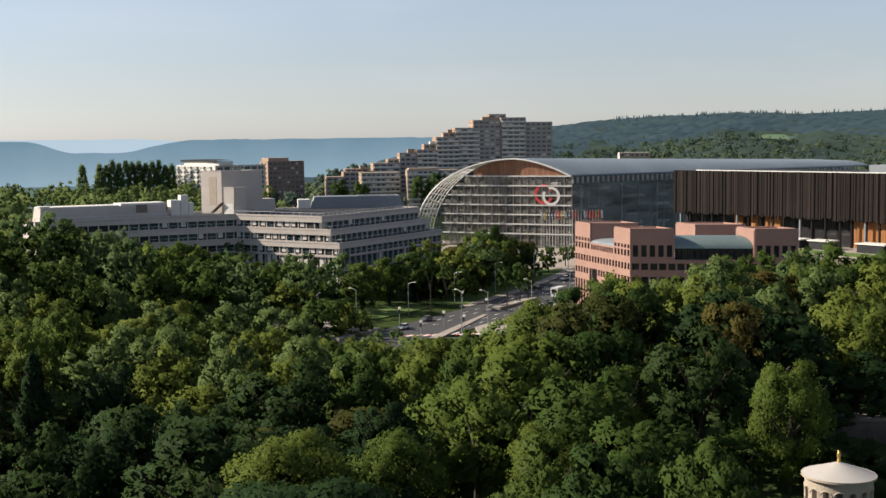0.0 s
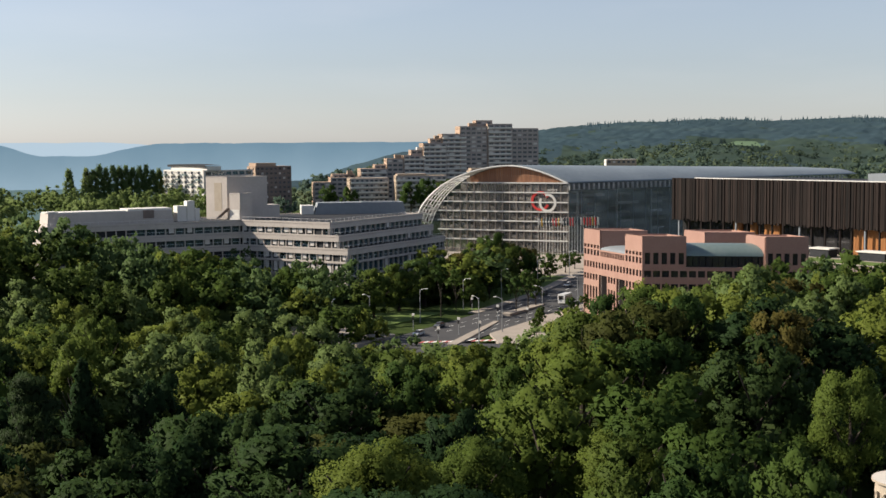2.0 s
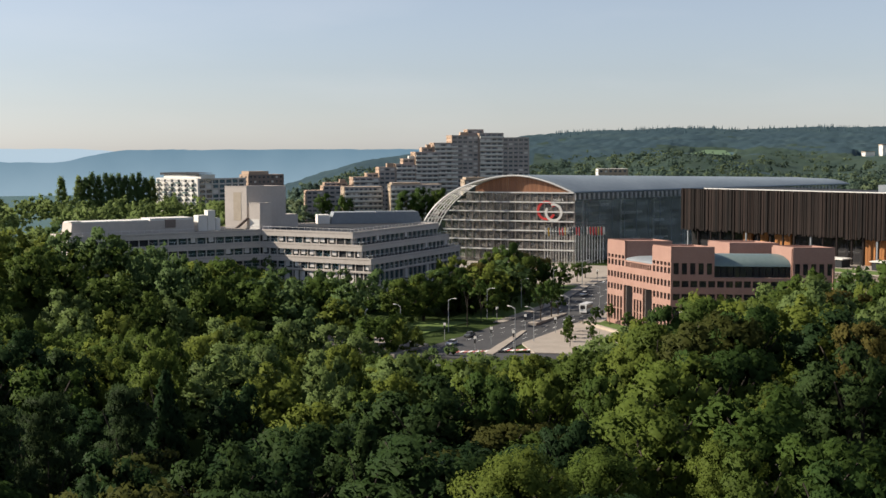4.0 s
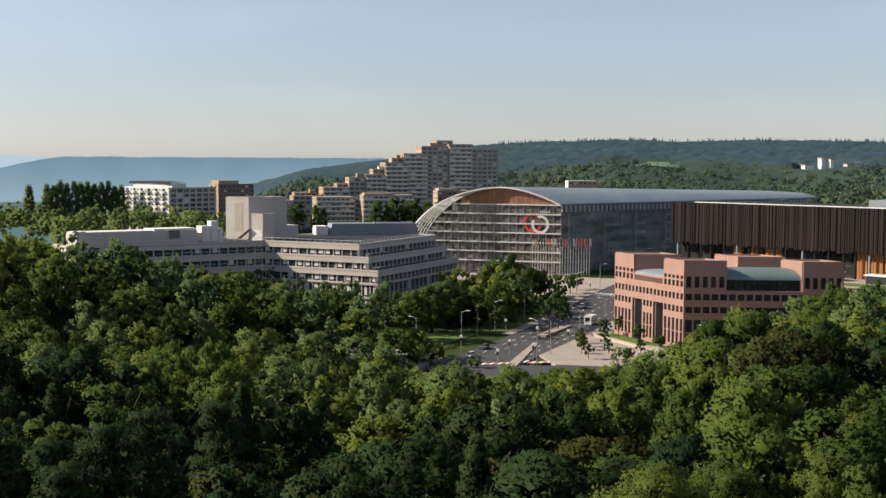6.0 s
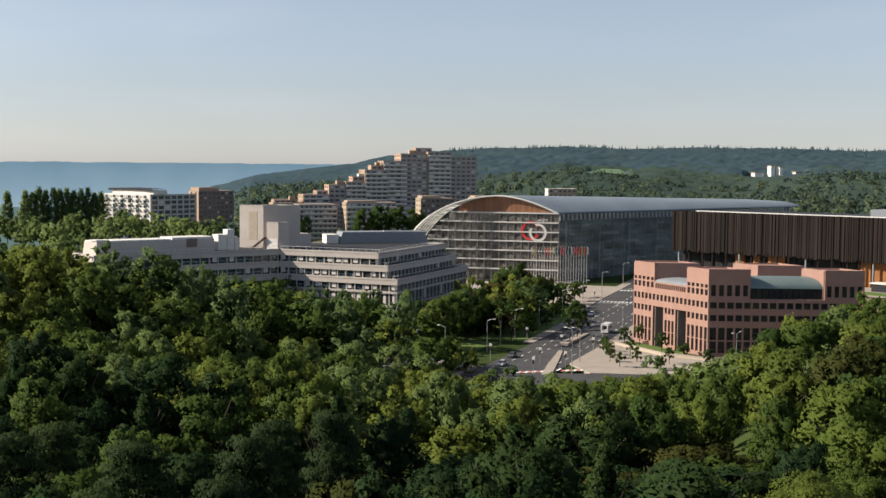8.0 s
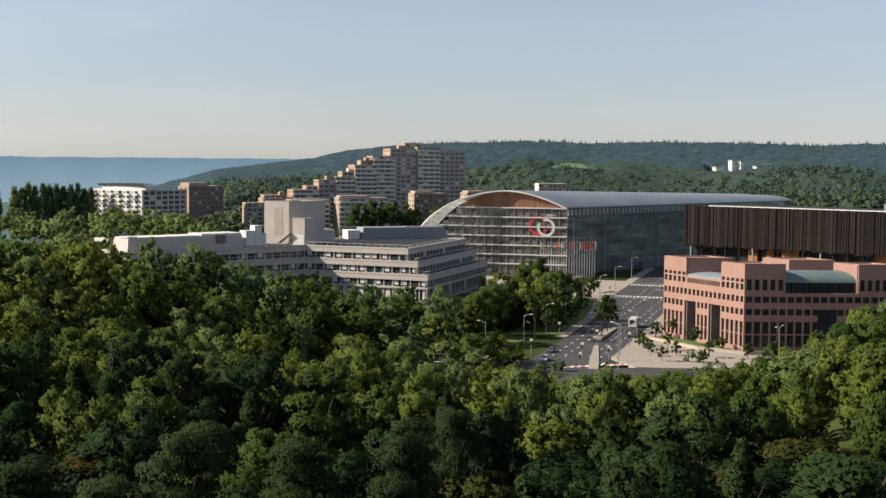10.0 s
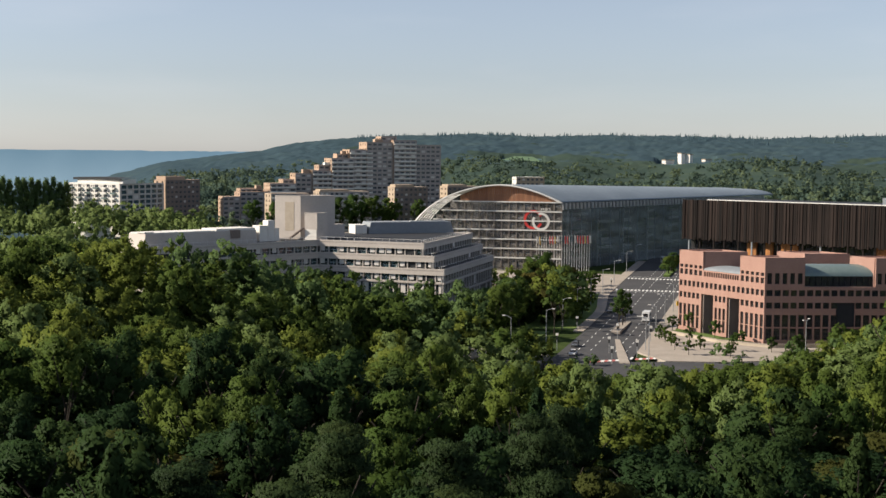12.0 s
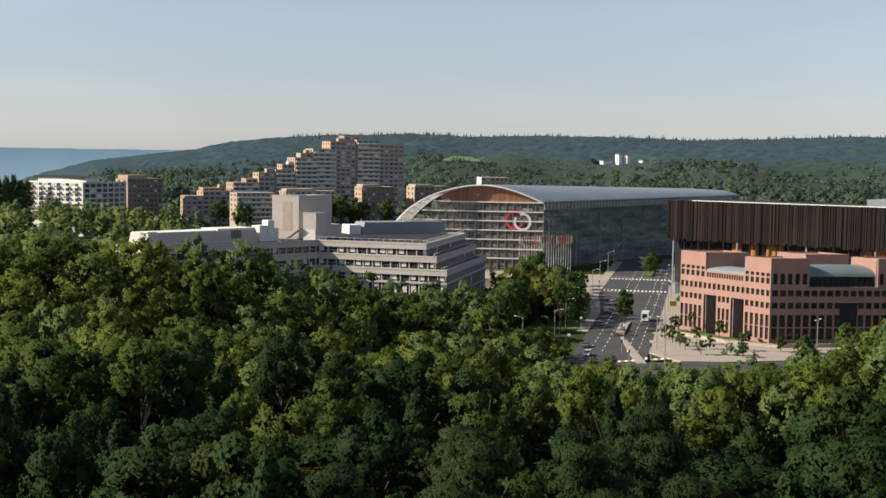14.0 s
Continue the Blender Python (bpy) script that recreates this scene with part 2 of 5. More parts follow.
def tube(bm, a, b, r, n=6, r2=None):
    a, b = Vector(a), Vector(b)
    r2 = r if r2 is None else r2
    w = (b - a).normalized()
    u = w.orthogonal().normalized()
    v = w.cross(u)
    rings = []
    for c, rr in ((a, r), (b, r2)):
        rings.append([bm.verts.new(c + (u * math.cos(k * math.tau / n) + v * math.sin(k * math.tau / n)) * rr) for k in range(n)])
    for k in range(n):
        bm.faces.new((rings[0][k], rings[0][(k + 1) % n], rings[1][(k + 1) % n], rings[1][k]))
    bm.faces.new(rings[1])
    bm.faces.new(rings[0][::-1])


def sweep(bm, pts, r, n=5):
    """One bent tube through the points."""
    pts = [Vector(p) for p in pts]
    rings = []
    for k, p in enumerate(pts):
        w = (pts[min(k + 1, len(pts) - 1)] - pts[max(k - 1, 0)]).normalized()
        u = w.cross(Vector((0.3, 0.2, 0.93))).normalized()
        v = w.cross(u)
        rings.append([bm.verts.new(p + (u * math.cos(a * math.tau / n) + v * math.sin(a * math.tau / n)) * r) for a in range(n)])
    for a, b in zip(rings, rings[1:]):
        for k in range(n):
            bm.faces.new((a[k], a[(k + 1) % n], b[(k + 1) % n], b[k]))
    bm.faces.new(rings[0][::-1])
    bm.faces.new(rings[-1])


PANES = {}


def pane(parent, mat, p, d, s, i, z0, z1, w, name="window"):
    """One window pane with a slim frame depth, sharing its mesh with all panes of its size."""
    key = (round(w, 2), round(z1 - z0, 2), mat.name)
    if key not in PANES:
        bm = bmesh.new()
        prism(bm, [(-w / 2, 0), (w / 2, 0), (w / 2, 0.08), (-w / 2, 0.08)], 0, z1 - z0)
        me = bpy.data.meshes.new("pane")
        bm.to_mesh(me)
        bm.free()
        me.materials.append(mat)
        PANES[key] = me
    m = Matrix.Translation((p[0] + d[0] * s - d[1] * i, p[1] + d[1] * s + d[0] * i, z0)) @ Matrix.Rotation(math.atan2(d[1], d[0]), 4, "Z")
    return share(name, PANES[key], m, parent)


def facade(parent, mat, p0, p1, z0, z1, rows, thick=0.6, recess=0.4, glass_mat=None, skip=(), name="wall", blinds=0.0):
    """A wall from p0 to p1 (outside on the right), pierced by rows of windows: (bottom, top, s0, s1, count, open share)."""
    glass_mat = glass_mat or M_GLASS
    d, length = unit(p0, p1)
    bm = bmesh.new()
    levels = sorted({z0, z1, *[r[0] for r in rows], *[r[1] for r in rows]})
    for a, b in zip(levels, levels[1:]):
        cuts = []
        for zb, zt, s0, s1, n, share_open in rows:
            if zb <= a + 1e-4 and zt >= b - 1e-4:
                bay = (s1 - s0) / n
                for k in range(n):
                    c = s0 + bay * (k + 0.5)
                    cuts.append((c - bay * share_open / 2, c + bay * share_open / 2))
        for (k0, k1, kb, kt) in skip:
            if kb <= a + 1e-4 and kt >= b - 1e-4:
                cuts.append((k0, k1))
        cuts.sort()
        s = 0.0
        for c0, c1 in cuts:
            if c0 - s > 0.01:
                slab(bm, p0, d, s, c0, 0, thick, a, b)
            s = max(s, c1)
        if length - s > 0.01:
            slab(bm, p0, d, s, length, 0, thick, a, b)
    ob = part(name, bm, mat, parent)
    for zb, zt, s0, s1, n, share_open in rows:
        bay = (s1 - s0) / n
        for k in range(n):
            c = s0 + bay * (k + 0.5)
            if any(k0 < c < k1 and kb < (zb + zt) / 2 < kt for k0, k1, kb, kt in skip):
                continue
            pane(parent, M_BLIND if random.random() < blinds else glass_mat, p0, d, c, recess, zb, zt, bay * share_open)
    return ob


# ---- ground ----
ROAD_C, ROAD_D = Vector((20.0, 79.5)), Vector((0.73, 0.68)).normalized()
ROAD_N = Vector((ROAD_D.y, -ROAD_D.x))


def bell(x, y, cx, cy, r):
    return math.exp(-((x - cx) ** 2 + (y - cy) ** 2) / (r * r))


def smooth(a, b, v):
    v = min(1, max(0, (v - a) / (b - a)))
    return v * v * (3 - 2 * v)


def plateau(x, y):
    s = (x - ROAD_C.x) * ROAD_D.x + (y - ROAD_C.y) * ROAD_D.y
    return 5.2 * smooth(-95, 190, s) - 0.1


def canopy(x, y):
    """Height of the tree tops over the wooded valley, low before the open square."""
    c = (17.5 + 21 * bell(x, y, -186, 24, 70) - 4 * bell(x, y, -85, 60, 45) - 7 * bell(x, y, -130, -88, 45) + 8 * bell(x, y, -56, -118, 36)
         + 5 * bell(x, y, -60, -165, 32) + 9 * bell(x, y, 10, -85, 55) + 6 * bell(x, y, -235, -100, 50) - 5 * bell(x, y, -165, -135, 35) + 3 * bell(x, y, -130, -185, 25))
    t = min(1, max(0, ((x + 75) * 75 - (y + 18) * 5) / (75 * 75 + 25)))
    away = math.hypot(x + 75 - 75 * t, y + 18 + 5 * t)
    side = smooth(48, 55, math.degrees(math.atan2(x + 279, y + 261)))
    limit = 2.0 + 0.16 * away + 0.3 * max(0, y) * (x < -70)
    return c * side + min(c, limit) * (1 - side)


CREST = ((10, -90), (14, -80), (16, -35), (18, 5), (20.5, 30), (22.3, 44), (23.1, 58), (24, 70), (25.1, 80), (26, 85), (28.2, 94), (32, 102), (35, 97), (38.5, 101), (42.5, 99), (45, 94), (51.5, 108), (62, 112))


def crest(az):
    """Height of the far ridge by bearing."""
    if az <= CREST[0][0]:
        return CREST[0][1]
    for (a0, h0), (a1, h1) in zip(CREST, CREST[1:]):
        if az <= a1:
            return h0 + (h1 - h0) * (az - a0) / (a1 - a0)
    return CREST[-1][1]


def hills(x, y):
    """Far relief: the land falls away to the left and rises to a wooded ridge on the right."""
    ex, ey = x + 220, y + 290
    dist = math.hypot(ex, ey)
    az = math.degrees(math.atan2(ex, ey))
    h = crest(az)
    z = h * smooth(2000, 3900, dist) if h > 0 else h * smooth(500, 1600, dist)
    z += 26 * smooth(20, 27, az) * bell(dist, 0, 2350, 0, 330) * (0.5 + 0.5 * math.sin(az * 0.55 + 2.2))
    return z + 10 * smooth(350, 700, dist) * (1 - smooth(1000, 2000, dist))


def ground_z(x, y):
    s = (x - ROAD_C.x) * ROAD_D.x + (y - ROAD_C.y) * ROAD_D.y
    o = (x - ROAD_C.x) * ROAD_N.x + (y - ROAD_C.y) * ROAD_N.y
    built = smooth(-150, -104, s) if -70 < o < 90 else smooth(-60, 0, s)
    wood = canopy(x, y) - 17.0
    z = plateau(x, y) * built + wood * (1 - built)
    far = smooth(420, 620, math.hypot(x + 60, y))
    return z * (1 - far) + (4 + hills(x, y)) * far


def ground_sheet():
    xs = sorted({*np.linspace(-420, 420, 106).tolist(), *(-420 - 30 * (1.16 ** k - 1) / 0.16 for k in range(1, 21)), *(420 + 30 * (1.16 ** k - 1) / 0.16 for k in range(1, 21))})
    ys = sorted({*np.linspace(-420, 620, 131).tolist(), *(-420 - 30 * (1.16 ** k - 1) / 0.16 for k in range(1, 18)), *(620 + 30 * (1.16 ** k - 1) / 0.16 for k in range(1, 21))})
    verts = [(x, y, ground_z(x, y)) for y in ys for x in xs]
    n = len(xs)
    faces = [(j * n + k, j * n + k + 1, (j + 1) * n + k + 1, (j + 1) * n + k) for j in range(len(ys) - 1) for k in range(n - 1)]
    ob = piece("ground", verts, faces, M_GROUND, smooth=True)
    tagged(ob, "wooded ground with fields, rising to far hills", "ground", kind="structure")


ground_sheet()


def haze_far_ground():
    """Paints haze into the ground colour: paler blue-green with distance beyond the town."""
    t = M_GROUND.node_tree
    b = t.nodes["Principled BSDF"]
    old = b.inputs["Base Color"].links[0].from_socket
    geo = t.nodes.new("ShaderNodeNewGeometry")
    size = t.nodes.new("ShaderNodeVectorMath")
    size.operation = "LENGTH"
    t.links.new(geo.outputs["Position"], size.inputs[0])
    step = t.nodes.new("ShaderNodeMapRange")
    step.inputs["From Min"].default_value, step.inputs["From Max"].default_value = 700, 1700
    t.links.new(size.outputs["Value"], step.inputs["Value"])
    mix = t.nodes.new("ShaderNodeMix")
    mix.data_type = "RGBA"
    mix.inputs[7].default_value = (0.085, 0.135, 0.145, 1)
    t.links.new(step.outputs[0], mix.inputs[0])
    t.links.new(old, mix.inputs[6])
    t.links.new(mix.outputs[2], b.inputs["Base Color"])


haze_far_ground()


def backdrop():
    """A far blue ridge, out at the limit of sight, and a paler one behind; both glow to paint the haze."""
    m = bpy.data.materials.new("far_ridge")
    m.use_nodes = True
    b = m.node_tree.nodes["Principled BSDF"]
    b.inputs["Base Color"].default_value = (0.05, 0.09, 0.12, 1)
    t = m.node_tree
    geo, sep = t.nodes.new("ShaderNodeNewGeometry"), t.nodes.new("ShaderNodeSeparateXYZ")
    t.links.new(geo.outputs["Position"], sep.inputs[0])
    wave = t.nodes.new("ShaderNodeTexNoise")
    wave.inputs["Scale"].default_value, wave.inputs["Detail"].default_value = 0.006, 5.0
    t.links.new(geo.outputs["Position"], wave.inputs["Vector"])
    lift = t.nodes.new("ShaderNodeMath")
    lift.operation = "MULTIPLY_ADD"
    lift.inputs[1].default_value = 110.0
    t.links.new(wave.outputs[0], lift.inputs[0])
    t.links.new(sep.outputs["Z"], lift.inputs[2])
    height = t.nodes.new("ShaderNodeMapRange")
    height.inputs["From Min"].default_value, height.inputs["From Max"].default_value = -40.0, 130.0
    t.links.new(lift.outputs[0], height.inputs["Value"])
    # Haze painted as glow: paler towards the foot of the ridge.
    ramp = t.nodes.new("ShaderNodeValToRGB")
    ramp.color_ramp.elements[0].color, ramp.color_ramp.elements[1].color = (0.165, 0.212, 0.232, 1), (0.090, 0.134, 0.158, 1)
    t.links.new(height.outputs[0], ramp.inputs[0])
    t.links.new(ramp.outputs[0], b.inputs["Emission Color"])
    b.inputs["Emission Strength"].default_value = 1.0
    b.inputs["Roughness"].default_value = 1.0
    tagged(far_band(4700, m, lambda a: 66 - 44 * smooth(0.3, 2.6, a) * (1 - smooth(4.2, 7.6, a))), "distant blue wooded ridge, glowing, with haze painted in", "hills", kind="structure")
    pale_m = bpy.data.materials.new("far_haze_ridge")
    pale_m.use_nodes = True
    b = pale_m.node_tree.nodes["Principled BSDF"]
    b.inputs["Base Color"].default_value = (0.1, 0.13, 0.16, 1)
    # This ridge glows in a haze colour close to the sky.
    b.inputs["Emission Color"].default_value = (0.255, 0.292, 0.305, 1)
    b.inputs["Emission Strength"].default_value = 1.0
    tagged(far_band(4950, pale_m, lambda a: 72 - 16 * smooth(5, 8, a)), "faintest ridge on the horizon, glowing pale with painted haze", "hills", kind="structure")


def far_band(dist, mat, top):
    verts, faces, n = [], [], 220
    for k in range(n + 1):
        a = -14 + 56 * k / n
        az = radians(a)
        h = top(a) + 3 * noise.noise((a * 0.8, dist, 0)) + 2 * noise.noise((a * 4, 3, dist))
        for z in (-260, h):
            verts.append((-220 + dist * math.sin(az), -290 + dist * math.cos(az), z))
    for k in range(n):
        faces.append((2 * k, 2 * k + 2, 2 * k + 3, 2 * k + 1))
    return piece("backdrop", verts, faces, mat)


backdrop()


def along(s, o, z=None):
    p = ROAD_C + ROAD_D * s + ROAD_N * o
    return (p.x, p.y, (plateau(p.x, p.y) + 0.12) if z is None else z)


def strip(name, o0, o1, s0, s1, lift, mat, label, category, steps=40, thick=0.15):
    """A band along the road axis that follows the slope, with a real edge."""
    verts, faces = [], []
    for k in range(steps + 1):
        s = s0 + (s1 - s0) * k / steps
        a = along(s, o0(s) if callable(o0) else o0)
        b = along(s, o1(s) if callable(o1) else o1)
        z = plateau(*(ROAD_C + ROAD_D * s)) + lift
        verts += [(a[0], a[1], z), (b[0], b[1], z), (a[0], a[1], z - thick), (b[0], b[1], z - thick)]
    for k in range(steps):
        i, j = 4 * k, 4 * k + 4
        faces += [(i, i + 1, j + 1, j), (i + 2, i, j, j + 2), (i + 1, i + 3, j + 3, j + 1)]
    faces += [(0, 2, 3, 1), (4 * steps, 4 * steps + 1, 4 * steps + 3, 4 * steps + 2)]
    return tagged(piece(name, verts, faces, mat), label, category, kind="structure")


strip("road", lambda s: -10.5 - 5 * smooth(-20, 40, s), 10.5, -125, 185, 0.22, M_ASPHALT, "grey asphalt avenue with white markings", "road", thick=1.5)
strip("pavement", 10.5, 17, -85, 160, 0.36, M_PAVE, "pale paved footway beside the avenue", "pavement", thick=1.5)
strip("pavement", lambda s: -13.8 - 5.6 * smooth(-20, 40, s), lambda s: -10.5 - 5 * smooth(-20, 40, s), -60, 160, 0.36, M_PAVE, "pale paved footway beside the avenue", "pavement", thick=1.5)


strip("lawn", -30, lambda s: -13.8 - 5.6 * smooth(-20, 40, s), -58, 33, 0.26, M_GRASS, "lawn between the avenue and the trees", "lawn")
strip("pavement", -104, -19.5, 34, 99, 0.2, M_PAVE, "pale paved forecourt before the glass hall", "pavement")


# ---- pink office building ----
PK_U = Vector((0.878, -0.479)).normalized()


def pk(u, v):
    return (PK_U.x * u, v + PK_U.y * u)


def pink_building():
    b = thing("office_building", "pink sandstone office building with corner towers and square windows", "building")
    west = [(14.6, 16.4, 0, 37, 19, 0.62), (18.3, 20.0, 0, 10.8, 5, 0.62), (20.5, 21.5, 0, 10.8, 5, 0.62),
            (18.3, 20.0, 26.8, 37, 5, 0.62), (20.5, 21.5, 26.8, 37, 5, 0.5), (18.3, 19.8, 11.2, 26.4, 15, 0.7)]
    for s0, s1, n in ((0, 9.7, 5), (16.0, 21.2, 3), (27, 37, 5)):
        west += [(10.9, 12.7, s0, s1, n, 0.65), (5.4, 9.0, s0, s1, n, 0.62), (1.6, 5.2, s0, s1, n, 0.62)]
    facade(b, M_PINK, pk(0, 37), pk(0, 0), -1, 20.2, [r for r in west if r[1] <= 20.1], skip=((10.3, 15.6, -1, 12.9), (21.6, 26.8, -1, 12.9)))
    south = [(14.6, 16.4, 0.3, 44.3, 18, 0.78), (10.9, 12.7, 0.3, 44.3, 18, 0.78), (5.4, 9.0, 0.3, 44.3, 18, 0.78), (1.6, 5.0, 0.3, 44.3, 18, 0.78),
             (18.2, 21.4, 0.4, 12.0, 5, 0.62), (18.2, 21.4, 33.6, 44.3, 5, 0.62)]
    facade(b, M_PINK, pk(0, 0), pk(44.6, 0), -1, 17.4, [r for r in south if r[1] <= 17.4], skip=((21.6, 27.4, 5.2, 12.9),))
    facade(b, M_PINK, pk(44.6, 0), pk(44.6, 37), -1, 20.2, [(14.6, 16.4, 1, 36, 15, 0.6), (10.9, 12.7, 1, 36, 15, 0.6)])
    # the four towers rise above the body
    facade(b, M_PINK, pk(0, 37.0), pk(0, 26.2), 20.2, 26, [(20.5, 21.5, 0, 10.8, 5, 0.62)], name="tower_wall")
    facade(b, M_PINK, pk(0, 10.2), pk(0, 0), 20.2, 26, [(20.5, 21.5, 0, 10.2, 5, 0.62)], name="tower_wall")
    facade(b, M_PINK, pk(0, 0), pk(12.0, 0), 17.4, 26, [(18.2, 21.4, 0.3, 11.8, 5, 0.62)], name="tower_wall")
    facade(b, M_PINK, pk(33.3, 0), pk(44.6, 0), 17.4, 26, [(18.2, 21.4, 0.2, 11.1, 5, 0.62)], name="tower_wall")
    for u0, u1, v0, v1, open_side in ((0, 14, 26.2, 37, "w"), (0, 12, 0, 10.2, "ws"), (33.3, 44.6, 0, 9.8, "s"), (27, 41, 19.5, 31, "")):
        bm = bmesh.new()
        lo = 0.62
        prism(bm, [pk(u0 + (lo if "w" in open_side else 0), v0 + (lo if "s" in open_side else 0)), pk(u1, v0 + (lo if "s" in open_side else 0)), pk(u1, v1), pk(u0 + (lo if "w" in open_side else 0), v1)], 17.0, 25.6)
        part("tower_body", bm, M_PINK, b)
        bm = bmesh.new()  # parapet coping with a sunk roof
        for (ua, va), (ub, vb) in (((u0, v0), (u1, v0)), ((u1, v0), (u1, v1)), ((u1, v1), (u0, v1)), ((u0, v1), (u0, v0))):
            d, n = unit(pk(ua, va), pk(ub, vb))
            slab(bm, pk(ua, va), d, 0.45, n, 0.01, 0.45, 25.6, 26.0)
        part("parapet", bm, M_PINK, b)
    bm = bmesh.new()
    prism(bm, [pk(u, v) for u, v in ((0.7, 0.7), (43.9, 0.7), (43.9, 36.6), (0.7, 36.6), (0.7, 26.75), (5.5, 26.75), (5.5, 21.3), (0.7, 21.3), (0.7, 15.45), (5.5, 15.45), (5.5, 10.1), (0.7, 10.1))], -1, 17.0)
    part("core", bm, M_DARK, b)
    bm = bmesh.new()
    prism(bm, [pk(0.2, 0.6), pk(44.0, 0.6), pk(44.0, 36.8), pk(0.2, 36.8)], 17.05, 17.4)
    part("roof", bm, M_CONC, b)
    for v0, v1 in ((21.4, 26.7), (10.2, 15.4)):  # tall entrance recesses
        # Brick sides and near-black back paint the recess shade into the colour.
        bm = bmesh.new()
        prism(bm, [pk(0.61, v1 - 0.3), pk(5.4, v1 - 0.3), pk(5.4, v1), pk(0.61, v1)], -1, 12.9)
        prism(bm, [pk(0.61, v0), pk(5.4, v0), pk(5.4, v0 + 0.3), pk(0.61, v0 + 0.3)], -1, 12.9)
        part("recess_side", bm, M_BRICK, b)
        bm = bmesh.new()
        prism(bm, [pk(5.0, v0 + 0.31), pk(5.4, v0 + 0.31), pk(5.4, v1 - 0.31), pk(5.0, v1 - 0.31)], -1, 12.9)
        part("recess_wall", bm, M_DARK, b)
        bm = bmesh.new()
        prism(bm, [pk(0.61, v0 + 0.31), pk(4.99, v0 + 0.31), pk(4.99, v1 - 0.31), pk(0.61, v1 - 0.31)], 12.6, 12.9)
        part("recess_ceiling", bm, M_PINK, b)
    # shallow curved roof over the west side, arched glazed hall over the south side
    vs, fs = [], []
    for k in range(9):
        a = k / 8 * math.pi / 2
        for v in (10.25, 26.15):
            x, y = pk(0.2 + 8 * (1 - math.cos(a)), v)
            vs.append((x, y, 20.4 + 1.2 * math.sin(a)))
            vs.append((x, y, 20.15 + 1.2 * math.sin(a)))
    for k in range(8):
        i = 4 * k
        fs += [(i, i + 4, i + 6, i + 2), (i + 1, i + 3, i + 7, i + 5)]
    fs += [(0, 2, 3, 1)]
    piece("curved_roof", vs, fs, M_GREYMETAL, b, "grey metal curved roof")
    vs, fs = [], []
    for k in range(11):
        a = k / 10 * math.pi * 0.5
        for u in (12.05, 33.2):
            x, y = pk(u, 0.8 + 7 * (1 - math.cos(a)))
            vs.append((x, y, 20.5 + 3.2 * math.sin(a)))
    for k in range(10):
        i = 2 * k
        fs.append((i, i + 1, i + 3, i + 2))
    piece("arched_roof", vs, fs, M_GREENMETAL, b, "green-grey arched metal roof", smooth=True)
    d, n = unit(pk(12.05, 0), pk(33.2, 0))
    bm = bmesh.new()
    slab(bm, pk(12.05, 0), d, 0, n, 1.3, 8, 17.4, 20.5)
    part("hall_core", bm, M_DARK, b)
    for k in range(12):
        pane(b, M_GLASS, pk(12.05, 0), d, (k + 0.5) * n / 12, 1.0, 17.45, 20.45, n / 12 - 0.2)
    bm = bmesh.new()
    slab(bm, pk(0, 0), PK_U, -0.5, 45.2, -0.5, 37.5, -3, -0.6)
    part("plinth", bm, M_CONC, b)
    return b


pink_building()


# ---- dark slatted hall on a podium ----
BR0, BR_D = (80.4, 124.4), (0.30, -0.954)


def slatted_hall():
    b = thing("slatted_hall", "long dark brown slatted hall on columns with orange wood panels", "building")
    n = 150.0
    bm = bmesh.new()
    slab(bm, BR0, BR_D, 0.4, n, 0.5, 46, 22.9, 37.7)
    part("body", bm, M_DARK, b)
    rng = random.Random(4)
    vs, fs = [], []
    s = 0.0
    while s < n:  # vertical slats of uneven depth
        w = rng.choice((0.35, 0.5, 0.8))
        dep = rng.choice((0.0, 0.0, 0.15, 0.3)) 
        z0 = 22.0 + rng.choice((-0.3, 0, 0, 0.2, 0.6))
        k = len(vs)
        for ss, ii in ((s, 0.5), (s, -dep), (s + w, -dep), (s + w, 0.5)):
            x, y = BR0[0] + BR_D[0] * ss - BR_D[1] * ii, BR0[1] + BR_D[1] * ss + BR_D[0] * ii
            vs += [(x, y, z0), (x, y, 38.2)]
        for a in range(3):
            fs.append((k + 2 * a, k + 2 * a + 2, k + 2 * a + 3, k + 2 * a + 1))
        fs.append((k + 1, k + 3, k + 5, k + 7))
        s += w + rng.choice((0.05, 0.12, 0.25))
    ob = piece("slat", vs, fs, M_BROWN, b)
    ob["kind"] = "stuff"
    bm = bmesh.new()
    slab(bm, BR0, BR_D, 11, n, 0.3, 1.6, 38.0, 38.5)
    part("coping", bm, M_STEEL, b, "pale metal roof edge")
    bm = bmesh.new()
    slab(bm, BR0, BR_D, 78, n, 14, 40, 37.7, 40.6)
    part("roof_box", bm, M_GREYMETAL, b)
    # ground floor: dark glass, columns, orange wood
    bm = bmesh.new()
    slab(bm, BR0, BR_D, 2, n, 4.0, 45, 4, 22.9)
    part("glazing", bm, M_GLASS, b)
    for k in range(26):
        s = 2.5 + k * 5.6 + rng.uniform(-1, 1)
        bm = bmesh.new()
        slab(bm, BR0, BR_D, s, s + 0.55, 0.6, 1.2, 4, 22.9)
        part("column", bm, M_GREYMETAL if k % 5 == 0 else M_BROWN, b)
    for s0, s1 in ((28, 31.5), (36, 38.5), (42.5, 49), (80.5, 84.5), (86, 104)):
        s = s0
        while s < s1:
            bm = bmesh.new()
            slab(bm, BR0, BR_D, s, s + 0.92, 2.9, 3.9, 12.5, 22.5)
            part("wood_panel", bm, M_ORANGE, b)
            s += 1.0
    return b


slatted_hall()


